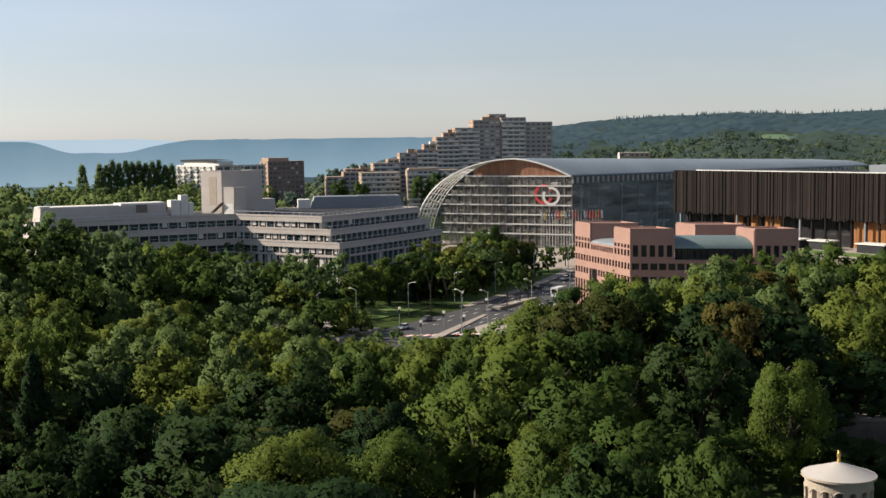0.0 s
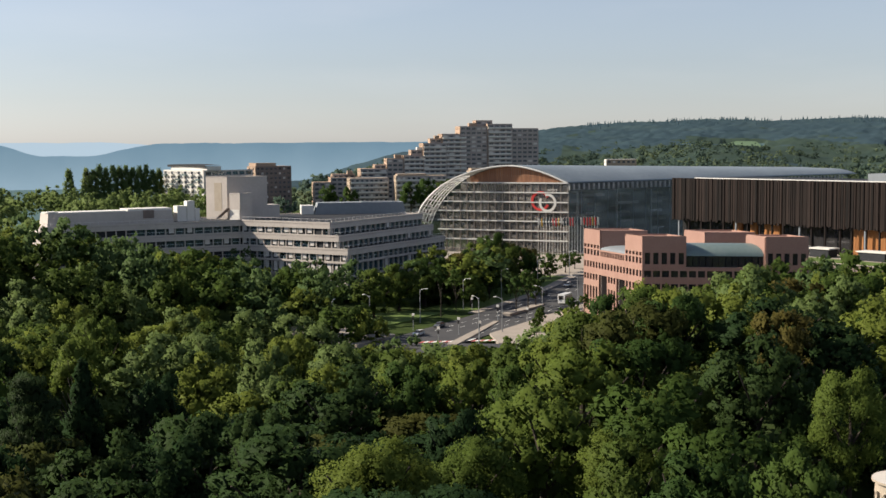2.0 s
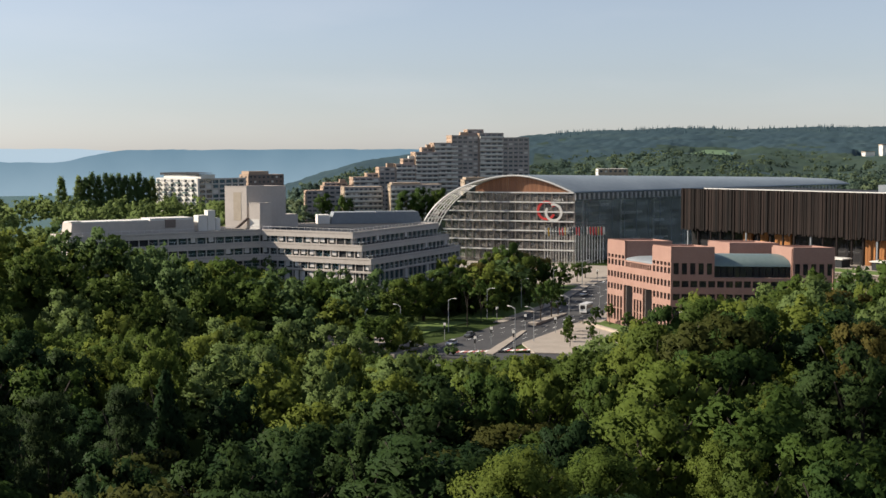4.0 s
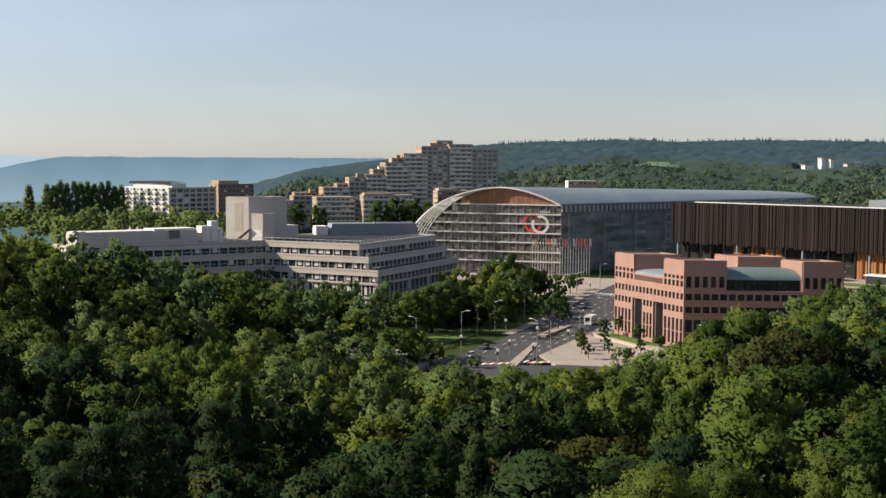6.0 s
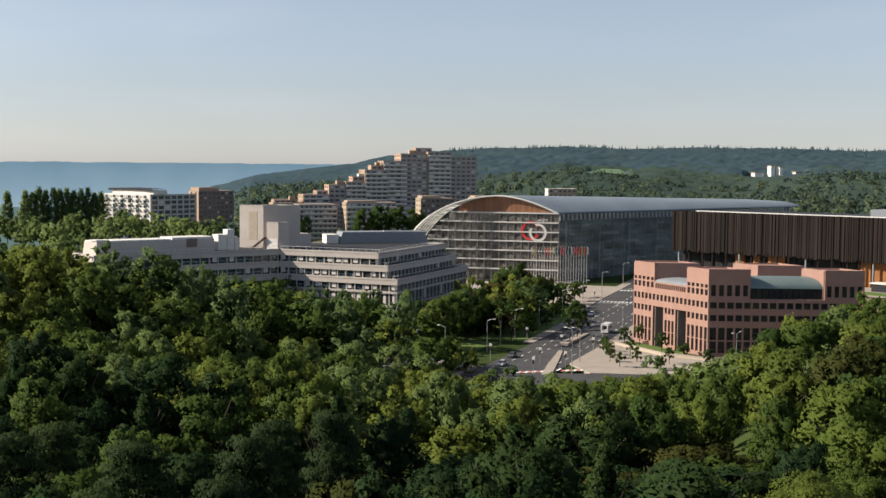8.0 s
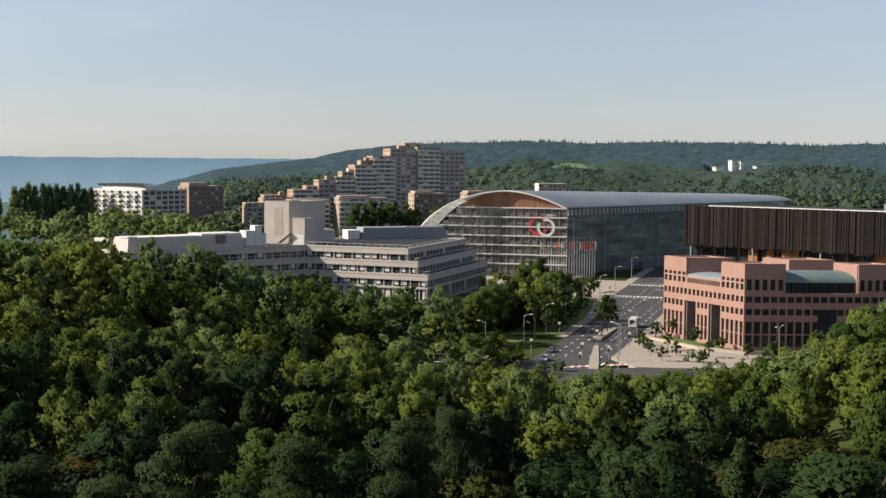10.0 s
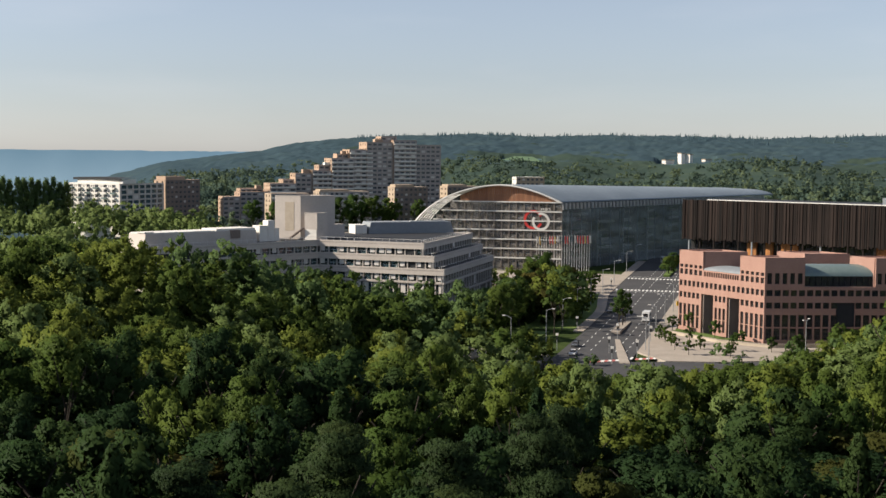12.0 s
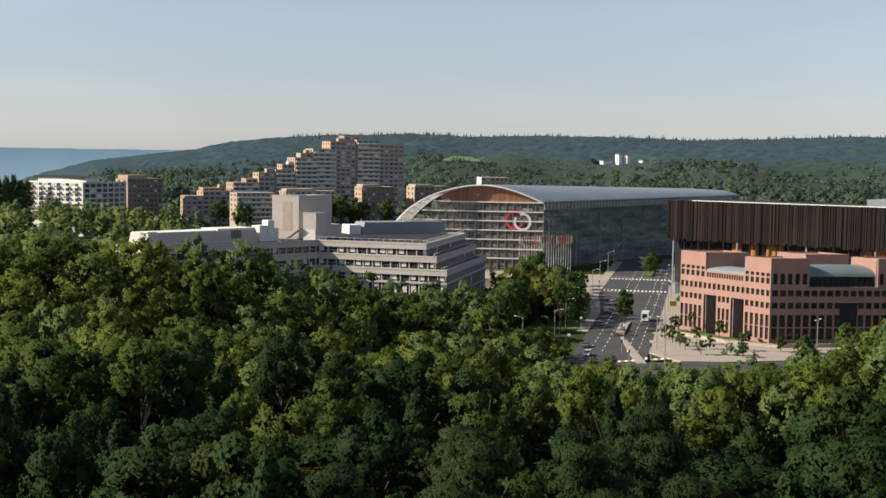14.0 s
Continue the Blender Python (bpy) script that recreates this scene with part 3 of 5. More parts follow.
def podium():
    b = thing("podium", "concrete podium terrace in front of the dark hall", "terrace")
    bm = bmesh.new()
    slab(bm, BR0, BR_D, 48, 140, -26, 3.5, -2, 12.6)
    part("body", bm, M_BRICK, b)
    p0 = (BR0[0] + BR_D[0] * 48 + BR_D[1] * 26, BR0[1] + BR_D[1] * 48 - BR_D[0] * 26)
    for k in range(26):
        for z in (8.8, 4.8):
            pane(b, M_GLASS, p0, BR_D, 2 + k * 3.4, -0.05, z, z + 2.0, 2.4)
    bm = bmesh.new()
    slab(bm, BR0, BR_D, 48, 140, -26.3, 3.4, 12.6, 12.9)
    part("deck", bm, M_PAVE, b)
    bm = bmesh.new()
    slab(bm, BR0, BR_D, 50, 140, -24, -16, 12.9, 13.2)
    part("lawn", bm, M_GRASS, b)
    d = BR_D
    for s, w in ((61, 8), (73, 7.5), (92, 10)):
        bm = bmesh.new()
        slab(bm, BR0, d, s, s + w, -11, -6, 12.9, 15.6)
        part("pavilion", bm, M_DARK, b, "low dark roof pavilion")
        bm = bmesh.new()
        slab(bm, BR0, d, s - 0.6, s + w + 0.6, -11.4, -5.6, 15.6, 16.0)
        part("pavilion_roof", bm, M_WHITE, b)


podium()


# ---- glass hall with a vaulted roof ----
GR = Vector((64.4, 185.3))
GA = Vector((0.952, 0.306)).normalized()
GG = Vector((-0.72, 0.694)).normalized()
G_BASE = 4.6


def vault_z(s):
    if s < 27:
        return 42.3 - 7.6 * ((27 - s) / 27) ** 1.75
    return 42.3 - 37.5 * (1 - math.sqrt(max(0, 1 - ((s - 27) / 40.5) ** 2)))


def gpos(s, a, z):
    p = GR + GG * s + GA * a
    return (p.x, p.y, z)


def glass_hall():
    b = thing("glass_hall", "large glass office hall under a vaulted steel and glass roof", "building")
    ss = [k * 1.0 for k in range(0, 68)] + [67.3]
    over = lambda s: 0.6 + 9.0 * smooth(24, 62, s)
    length = lambda s: 208 - 0.1 * s
    solid = [s for s in ss if s <= 46]
    # roof skin over the right part, in panels along the hall
    vs, fs = [], []
    steps = 60
    for k in range(steps + 1):
        for s in solid:
            a = -over(s) + (length(s) + over(s)) * k / steps
            vs.append(gpos(s, a, vault_z(s) - 0.020 * max(0, a) * smooth(0, 24, s)))
    n = len(solid)
    fs = [(j * n + i, j * n + i + 1, (j + 1) * n + i + 1, (j + 1) * n + i) for j in range(steps) for i in range(n - 1)]
    roof = piece("vaulted_roof", vs, fs, M_VAULT, b, "pale grey-blue metal and glass vault", smooth=True)
    mod = roof.modifiers.new("thick", "SOLIDIFY")
    mod.thickness = 0.35
    for s0 in (1.0, 6.0, 11.0, 16.5, 22.0, 28.0, 34.0, 40.0):
        bm = bmesh.new()
        sweep(bm, [gpos(s0, a, vault_z(s0) - 0.020 * max(0, a) * smooth(0, 24, s0) + 0.05) for a in (0, 50, 100, 150, 204)], 0.10, 4)
        part("roof_seam", bm, M_GREYMETAL, b)
    for k in range(1, 26):
        bm = bmesh.new()
        a = 8.0 * k
        sweep(bm, [gpos(q, a, vault_z(q) - 0.020 * a * smooth(0, 24, q) + 0.05) for q in (0.5, 4, 8, 13, 19, 26, 34, 42)], 0.09, 4)
        part("roof_seam", bm, M_GREYMETAL, b)
    # steel ribs and purlins of the open edge on the left
    for k in range(6):
        bm = bmesh.new()
        f = k / 5
        sweep(bm, [gpos(s, -over(s) * (1 - f), vault_z(s)) for s in ss if s >= (0 if k == 0 else 30)], 0.42 if k == 0 else 0.2)
        part("arch_rib", bm, M_STEEL, b)
    for k in range(16):
        s = 33 + 34 * (1 - (1 - k / 15) ** 1.6)
        bm = bmesh.new()
        sweep(bm, [gpos(min(67.2, s + 1.4 * f), -over(s) * (1 - f), vault_z(min(67.2, s + 1.4 * f))) for f in (0, 0.5, 1.0)], 0.22)
        part("purlin", bm, M_STEEL, b)
    bm = bmesh.new()  # glass of the left slope
    left = [s for s in ss if s >= 46]
    rows = []
    for k in range(9):
        rows.append([bm.verts.new(gpos(s, 0 + 100 * k / 8, vault_z(s) - 0.3 - 0.25 * k)) for s in left])
    for r0, r1 in zip(rows, rows[1:]):
        for i in range(len(left) - 1):
            bm.faces.new((r0[i], r0[i + 1], r1[i + 1], r1[i]))
    part("roof_glass", bm, M_GLASS_BLUE, b)
    # gable: panes between mullions and transoms
    width = 62.0
    step = 3.4
    zs = [G_BASE + 0.2, 9.6, 13.8, 18.0, 22.2, 26.4, 30.6, 34.8]
    bays = int(width / step)
    for k in range(bays):
        s0 = k * step
        top = min(vault_z(s0 + 0.05), vault_z(s0 + step)) - 0.5
        for z0, z1 in zip(zs, zs[1:]):
            if z0 > top - 0.5:
                break
            hi = min(z1, top)
            bm = bmesh.new()
            slab(bm, GR, GG, s0 + 0.12, s0 + step - 0.12, -0.04, 0.02, z0 + 0.12, hi - 0.12)
            part("pane", bm, M_GLASS_BIG, b)
        bm = bmesh.new()
        slab(bm, GR, GG, s0 - 0.1, s0 + 0.1, -0.12, 0.3, G_BASE, min(34.8, top))
        part("mullion", bm, M_MULLION, b)
        bm = bmesh.new()
        slab(bm, GR, GG, s0 + 0.32, s0 + 0.44, -0.1, 0.2, G_BASE, min(34.8, top))
        part("mullion", bm, M_MULLION, b)
    for z in zs[1:]:
        s1 = max(s for s in ss if vault_z(s) > z + 0.6 and s < width + 1)
        bm = bmesh.new()
        slab(bm, GR, GG, 0, s1, -0.45, 0.75, z - 0.24, z + 0.24)
        part("transom", bm, M_STEEL, b)
    vs, fs = [], []  # wood lined crown above the top transom
    s = 0.6
    while s < 46:
        k = len(vs)
        for q, z in ((s, 35.1), (s + 1.0, 35.1), (s + 1.0, max(35.15, vault_z(s + 1.0) - 0.4)), (s, max(35.15, vault_z(s) - 0.4))):
            vs.append(gpos(q, 0.5, z))
        fs.append((k, k + 1, k + 2, k + 3))
        s += 1.05
    piece("wood_crown", vs, fs, M_WOOD, b, "brown timber panelling under the vault")
    # interior: set-back core with slabs
    bm = bmesh.new()
    prism(bm, [gpos(3, 13, 0)[:2], gpos(57, 13, 0)[:2], gpos(40, 196, 0)[:2], gpos(3, 196, 0)[:2]][::-1], G_BASE - 2, 33.5)
    part("core", bm, M_INSIDE, b)
    for z in (9.2, 13.4, 17.6, 21.8, 26.0, 30.2):
        bm = bmesh.new()
        prism(bm, [gpos(4, 6, 0)[:2], gpos(50, 6, 0)[:2], gpos(38, 196, 0)[:2], gpos(1.2, 196, 0)[:2]][::-1], z - 0.3, z)
        part("floor_slab", bm, M_TERRACE_GREY, b)
    # long side: glass with slim mullions and eaves louvres
    for k in range(25):
        s0, s1 = k * 8.0, k * 8.0 + 8.0
        bm = bmesh.new()
        slab(bm, GR, GA, s0 + 0.08, s1 - 0.08, 0.3, 0.36, G_BASE, 31.6)
        part("pane", bm, M_GLASS_SIDE, b)
        bm = bmesh.new()
        slab(bm, GR, GA, s0 - 0.05, s0 + 0.05, 0.25, 0.5, G_BASE, 31.8)
        part("mullion", bm, M_GREYMETAL, b)
    for k, z in enumerate((31.9, 32.7, 33.5, 34.2)):
        bm = bmesh.new()
        slab(bm, GR, GA, 0, 200, -0.4 + 0.2 * k, 0.5, z - 0.12, z + 0.12)
        part("louvre", bm, M_VAULT, b)
    for k in range(66):
        bm = bmesh.new()
        slab(bm, GR, GA, k * 3.0, k * 3.0 + 0.15, -0.6, 0.6, 31.7, 34.5)
        part("bracket", bm, M_STEEL, b)
    # terraced floors seen through the long side
    rng = random.Random(9)
    for k in range(7):  # bays of floors stepping behind the glass, with added green blocks for reflections
        s = 9 + 21.0 * k
        for f in range(6):
            z = 8.6 + 4.0 * f
            w = rng.uniform(8, 15)
            bm = bmesh.new()
            slab(bm, GR, GA, s + rng.uniform(0, 3), s + w, 0.9, 3.4, z, z + 1.2)
            part("balcony", bm, (M_CONC, M_STONE, M_WHITE)[(k + f) % 3], b)
            # Made-up green blocks imitate the green reflected in the long side.
            if rng.random() < 0.5:
                bm = bmesh.new()
                slab(bm, GR, GA, s + 1, s + w * rng.uniform(0.4, 0.9), 0.85, 1.3, z + 1.2, z + rng.uniform(1.6, 2.6))
                part("planter", bm, M_LEAF, b, "green block added on an inner balcony for the reflected green")
    for s in (6, 30, 52, 74):
        bm = bmesh.new()
        slab(bm, GR, GA, s, s + 0.7, 0.8, 1.5, G_BASE, 31)
        part("column", bm, M_STEEL, b)
    bm = bmesh.new()
    slab(bm, GR, GG, -6, 75, -14, 0, G_BASE - 4, G_BASE - 0.1)
    part("forecourt", bm, M_PAVE, b)
    return b


glass_hall()


def ring_sign():
    b = thing("ring_sign", "red and white interlocked rings mounted on the glass gable", "sign")
    for s, z, r, mat, a0, a1, nm in ((12.6, 27.0, 4.3, M_RED, 25, 335, "red_ring"), (9.0, 26.2, 4.0, M_WHITE, 72, 392, "white_ring")):
        bm = bmesh.new()
        n = 40
        last = None
        for k in range(n + 1):
            t = radians(a0 + (a1 - a0) * k / n)
            c = [bm.verts.new(gpos(s - rr * math.cos(t) * (1 if mat is M_RED else -1), -0.3 - q - (0.0 if mat is M_RED else 0.3), z + rr * math.sin(t))) for rr, q in ((r, 0), (r, 0.25), (r - 1.0, 0.25), (r - 1.0, 0))]
            if last:
                for i in range(4):
                    bm.faces.new((last[i], last[(i + 1) % 4], c[(i + 1) % 4], c[i]))
            last = c
        part(nm, bm, mat, b)
    cu = bpy.data.curves.new("years", "FONT")
    cu.body = "years"
    cu.size, cu.extrude = 2.2, 0.08
    ob = new("lettering", cu)
    cu.materials.append(M_WHITE)
    x, y, z = gpos(9.5, -0.4, 31.2)
    ob.matrix_basis = Matrix.Translation((x, y, z)) @ Matrix.Rotation(math.atan2(-GG.y, -GG.x), 4, "Z") @ Matrix.Rotation(math.pi / 2, 4, "X")
    ob.parent = b


ring_sign()


def flagpoles():
    rng = random.Random(3)
    for k in range(22):
        x, y = 49.0 + 0.985 * 1.25 * k, 183.0 - 0.17 * 1.25 * k
        z = G_BASE
        f = thing("flagpole", "tall white flagpole with a hanging flag", "flagpole", "flagpoles before the glass hall", (x, y, z))
        bm = bmesh.new()
        tube(bm, (0, 0, -0.3), (0, 0, 16.0), 0.09, 6, 0.05)
        part("pole", bm, M_STEEL, f)
        h = rng.uniform(2.6, 3.6)
        w = rng.uniform(0.45, 0.8)
        vs = [(0.1 + w * c, 0.12 * math.sin(c * 7 + r), 15.7 - h * r / 4 - 0.3 * c) for r in range(5) for c in (0, 0.5, 1)]
        fs = [(3 * r + c, 3 * r + c + 1, 3 * r + c + 4, 3 * r + c + 3) for r in range(4) for c in range(2)]
        ob = piece("flag", vs, fs, rng.choice((M_RED, M_RED, M_WHITE, M_GLASS_BLUE, M_YELLOW)), f, smooth=True)
        mod = ob.modifiers.new("thick", "SOLIDIFY")
        mod.thickness = 0.04


flagpoles()


# ---- grey concrete office building with stepped floors ----
GI = Vector((-91.0, 112.5))
GD1 = Vector((0.621, -0.784)).normalized()
GD2 = Vector((0.74, 0.67)).normalized()
GW = Vector((0.977, 0.213)).normalized()


def grey_building():
    b = thing("concrete_offices", "long grey concrete office block with ribbon windows and roof penthouses", "building")
    lw = 65.5
    left_end = GI - GW * lw
    floors = ((22.9, 27.0, 37.5, 61), (18.7, 22.9, 41.0, 63), (14.5, 18.7, 44.5, 65.5), (10.0, 14.5, 44.5, 65.5), (5.0, 10.0, 44.5, 65.5))
    for k, (z0, z1, l1, l2) in enumerate(floors):
        c = GI + GD1 * l1
        e = c + GD2 * l2
        band = 2.1 if k < 3 else 0.6
        poly = [left_end, GI, c, e, e + Vector((-0.67, 0.74)) * 34, GI + GW * 20 + Vector((-0.213, 0.977)) * 26, left_end + Vector((-0.213, 0.977)) * 18]
        bm = bmesh.new()
        prism(bm, poly, z1 - 0.75, z1 - 0.55)
        part("floor_slab", bm, M_TERRACE_GREY, b)
        # ribbon of parapet panels
        for p0, p1 in zip(poly, poly[1:] + poly[:1]):
            d, n = unit(p0, p1)
            bm = bmesh.new()
            slab(bm, p0, d, 0.0, n, 0, 0.5, z1 - band, z1)
            part("parapet", bm, M_CONC, b)
        # recessed windows between piers
        for p0, p1 in zip(poly[:3], poly[1:4]):
            d, n = unit(p0, p1)
            bays = max(3, int(n / 3.15))
            bay = n / bays
            for j in range(bays):
                wz0 = z0 + 0.05
                rnd = random.random()
                pane(b, M_GLASS_BLUE, p0, d, (j + 0.5) * bay, 0.9, wz0, z1 - band, bay - 0.1)
                if rnd < 0.75 and p0 is poly[1] or rnd < 0.2:
                    pane(b, M_BLIND, p0, d, (j + 0.32 + 0.3 * random.random()) * bay, 0.5, wz0 + 0.4, z1 - band, bay * 0.5, "blind")
            for j in range(bays + 1):
                bm = bmesh.new()
                slab(bm, p0, d, max(0.4, j * bay - 0.16), min(n - 0.4, j * bay + 0.16), 0.35, 1.1, z0 - 0.15, z1 - band)
                part("pier", bm, M_CONC, b)
        bm = bmesh.new()
        ctr = sum(poly, Vector((0, 0))) / len(poly)
        prism(bm, [p + (Vector(unit(p, ctr)[0]) * 2.6) for p in poly], z0, z1 - 0.3)
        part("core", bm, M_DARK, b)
        # rail along the roof edges
        for p0, p1 in zip(poly[:3], poly[1:4]):
            d, n = unit(p0, p1)
            bm = bmesh.new()
            for j in range(int(n / 2.5) + 1):
                q = (p0[0] + d[0] * j * 2.5 - d[1] * 0.9, p0[1] + d[1] * j * 2.5 + d[0] * 0.9)
                tube(bm, (*q, z1 - 0.2), (*q, z1 + 0.9), 0.05, 4)
            q0, q1 = (p0[0] - d[1] * 0.9, p0[1] + d[0] * 0.9), (p1[0] - d[1] * 0.9, p1[1] + d[0] * 0.9)
            tube(bm, (*q0, z1 + 0.9), (*q1, z1 + 0.9), 0.06, 4)
            part("railing", bm, M_STEEL, b)
    # lit stair tower and its smaller neighbour
    for c, l1, l2, z1, nm in ((Vector((-94.2, 120.0)), 9.6, 14.8, 41.0, "stair_tower"), (Vector((-91.0, 113.9)), 4.6, 4.4, 35.5, "lift_tower")):
        p = [c - GD1 * l1, c, c + GW * l2, c - GD1 * l1 + GW * l2]
        bm = bmesh.new()
        prism(bm, p, 26.6, z1)
        tw = part(nm, bm, M_CONC, b)
        bm = bmesh.new()
        for q0, q1 in zip(p, p[1:] + p[:1]):
            d, n = unit(q0, q1)
            slab(bm, q0, d, 0.25, n, -0.06, 0.3, z1, z1 + 0.3)
        part("coping", bm, M_CONC, b)
    bm = bmesh.new()
    slab(bm, Vector((-94.2, 120.0)) - GD1 * 5.8, GD1, 0, 3.4, -0.06, 0.1, 29.5, 39.2)
    part("recessed_panel", bm, M_STONE, b, "pale vertical panel on the stair tower")
    bm = bmesh.new()
    slab(bm, Vector((-91.0, 113.9)) - GD1 * 4.4, GD1, 0, 4.2, -0.08, 0.1, 26.7, 30.2)
    part("white_panel", bm, M_WHITE, b)
    # outside stair
    for k in range(12):
        bm = bmesh.new()
        slab(bm, Vector((-98.6, 125.0)), GD1, 3.4 + k * 0.42, 3.9 + k * 0.42, -2.0, -0.3, 27.0 + 0.3 * k, 27.32 + 0.3 * k)
        part("stair_step", bm, M_BRICK, b)
    # left penthouse with sloped end, vents, and grey mansard on the right
    def house(name, p, d, n, depth, z0, z1, mat, slope=1.0, inset=3.0):
        q = [(p[0] + d[0] * s - d[1] * i, p[1] + d[1] * s + d[0] * i) for s, i in ((0, inset), (n, inset), (n, inset + depth), (0, inset + depth))]
        t = [(p[0] + d[0] * s - d[1] * i, p[1] + d[1] * s + d[0] * i) for s, i in ((slope, inset + slope * 0.3), (n - slope, inset + slope * 0.3), (n - slope, inset + depth - slope), (slope, inset + depth - slope))]
        bm = bmesh.new()
        lo = [bm.verts.new((*v, z0)) for v in q]
        hi = [bm.verts.new((*v, z1)) for v in t]
        bm.faces.new(hi)
        for k in range(4):
            bm.faces.new((lo[k], lo[(k + 1) % 4], hi[(k + 1) % 4], hi[k]))
        return part(name, bm, mat, b)
    bm = bmesh.new()
    slab(bm, Vector((-94.2, 120.0)) + GW * 14.9, GW, 0, 5.0, 1.0, 8.0, 26.7, 31.2)
    part("plant_room", bm, M_CONC, b)
    pl = GI - GW * 63.3
    house("penthouse", pl, GW, 41.3, 10, 26.2, 30.8, M_CONC, 0.5, 4.0)
    # White on these edges paints the sunlit roof tops into the colour.
    for s0, s1, i0, i1, z0, z1 in ((0.6, 25.5, 4.3, 13, 30.8, 31.1), (26, 40.8, 4.6, 13, 30.8, 31.5), (0.2, 3.4, 4.1, 9, 31.1, 31.4)):
        bm = bmesh.new()
        slab(bm, pl, GW, s0, s1, i0, i1, z0, z1)
        part("roof_edge", bm, M_WHITE, b)
    bm = bmesh.new()
    slab(bm, pl, GW, 31, 34.5, 3.7, 4.6, 28.4, 31.0)
    part("louvre", bm, M_BRICK, b, "dark ventilation louvre")
    for s0, w, i1, z1 in ((-20.4, 3.2, 9, 32.0), (-17.0, 2.6, 8, 33.6), (-14.2, 1.6, 8, 31.0)):
        bm = bmesh.new()
        slab(bm, GI + GW * s0, GW, 0, w, 5, i1, 26.8, z1)
        part("vent_box", bm, M_WHITE, b, "white roof vent box")
    c = Vector((-60.0, 136.0))
    md, mn = unit(c, (-26.5, 130.5))
    house("mansard", c, md, mn, 11, 26.2, 30.9, M_GREYMETAL, 1.4, 0)
    bm = bmesh.new()
    slab(bm, c, md, -4.6, -0.2, 0.5, 8, 26.8, 30.0)
    part("vent_box", bm, M_WHITE, b, "white roof vent box")
    bm = bmesh.new()
    slab(bm, c, md, 17, mn - 3, 1.8, 2.4, 30.9, 31.3)
    part("roof_edge", bm, M_WHITE, b)
    return b


grey_building()


# ---- houses farther off ----
def block(b, p, d, n, depth, z0, z1, front, side, floor_h=2.9, win=1.0, bay=2.6, bands=False, open_share=0.55):
    """A block with windows on its two seen faces. d runs along the front, outside on its right."""
    c1 = (p[0] + d[0] * n, p[1] + d[1] * n)
    c3 = (p[0] - d[1] * depth, p[1] + d[0] * depth)
    floors = max(1, int((z1 - z0 - 0.6) / floor_h))
    rows = [(z1 - 0.9 - floor_h * k - 1.3, z1 - 0.9 - floor_h * k, 0.3, n - 0.3, max(1, int(n / bay)), open_share) for k in range(floors)]
    facade(b, front, p, c1, z0, z1, rows, 0.4, 0.3, M_GLASS_GREY, blinds=0.22)
    facade(b, side, c3, p, z0, z1, [(r[0], r[1], 0.6, depth - 0.6, max(1, int(depth / 5)), 0.3) for r in rows[:6]] if depth > 8 and win else [], 0.4, 0.3)
    bm = bmesh.new()
    slab(bm, p, d, 0.45, n, 0.45, depth, z0, z1 - 0.2)
    part("core", bm, M_DARK if win else front, b)
    bm = bmesh.new()
    slab(bm, p, d, n + 0.005, n + 0.2, 0.1, depth, z0, z1 - 0.25)
    part("end_wall", bm, front, b)
    bm = bmesh.new()
    slab(bm, p, d, 0.0, n, 0.41, depth, z1 - 0.2, z1 + 0.15)
    part("roof", bm, side, b)
    if bands:
        for r in rows:
            bm = bmesh.new()
            slab(bm, p, d, n * 0.0 + 0.5, n - 0.5, -1.0, 0.05, r[0] - 0.9, r[0] + 0.1)
            part("balcony", bm, M_TERRACE_GREY if bands == 1 else M_WHITE, b)


def terraced_building():
    b = thing("terraced_flats", "stepped brown concrete apartment building climbing to a tall tower", "building")
    d = (0.9925, -0.122)
    base = Vector((26, 493))
    for x0, x1, top, bal, depth, off in ((0, 12, 28.0, 0, 12, 0), (12, 33, 31.0, 0, 14, 0), (14, 30, 33.0, 0, 10, 6), (33, 52, 36.5, 1, 15, -1), (44, 56, 39.0, 0, 10, 4), (52, 64, 43.0, 0, 12, 1), (64, 80, 45.0, 1, 16, 0),
                                  (70, 82, 48.5, 0, 10, 3), (78, 95, 53.0, 1, 15, -1), (84, 96.2, 56.0, 0, 8, 4), (92, 110, 59.0, 1, 14, 0.5), (105, 125, 64.0, 0, 15, 0), (118, 130, 68.0, 0, 10, 5), (125, 143, 65.5, 1, 16, -1.5), (143, 163, 62.5, 0, 15, 0)):
        x0, x1 = x0 * 0.935, x1 * 0.935
        p = base + Vector(d) * x0 + Vector((0.122, 0.9925)) * off
        # Ochre left faces have sunlight painted in; grey-brown fronts the shaded tone.
        block(b, p, d, x1 - x0, depth, 5, top, M_TERRACE_GREY, M_TERRACE_LIT, 2.9, 1, 3.6, 2 * bal, 0.72)
    for x0, x1, top, z in ((58, 63, 45.6, 43.0), (24, 28, 35.2, 33.0), (74, 78, 50.4, 48.5), (87, 90, 58.0, 56.0), (112, 118, 66.2, 64)):
        bm = bmesh.new()
        slab(bm, base, d, x0 * 0.935, x1 * 0.935, 2, 6, z, top)
        part("roof_box", bm, M_WHITE if x0 == 74 else M_TERRACE_LIT, b)


terraced_building()


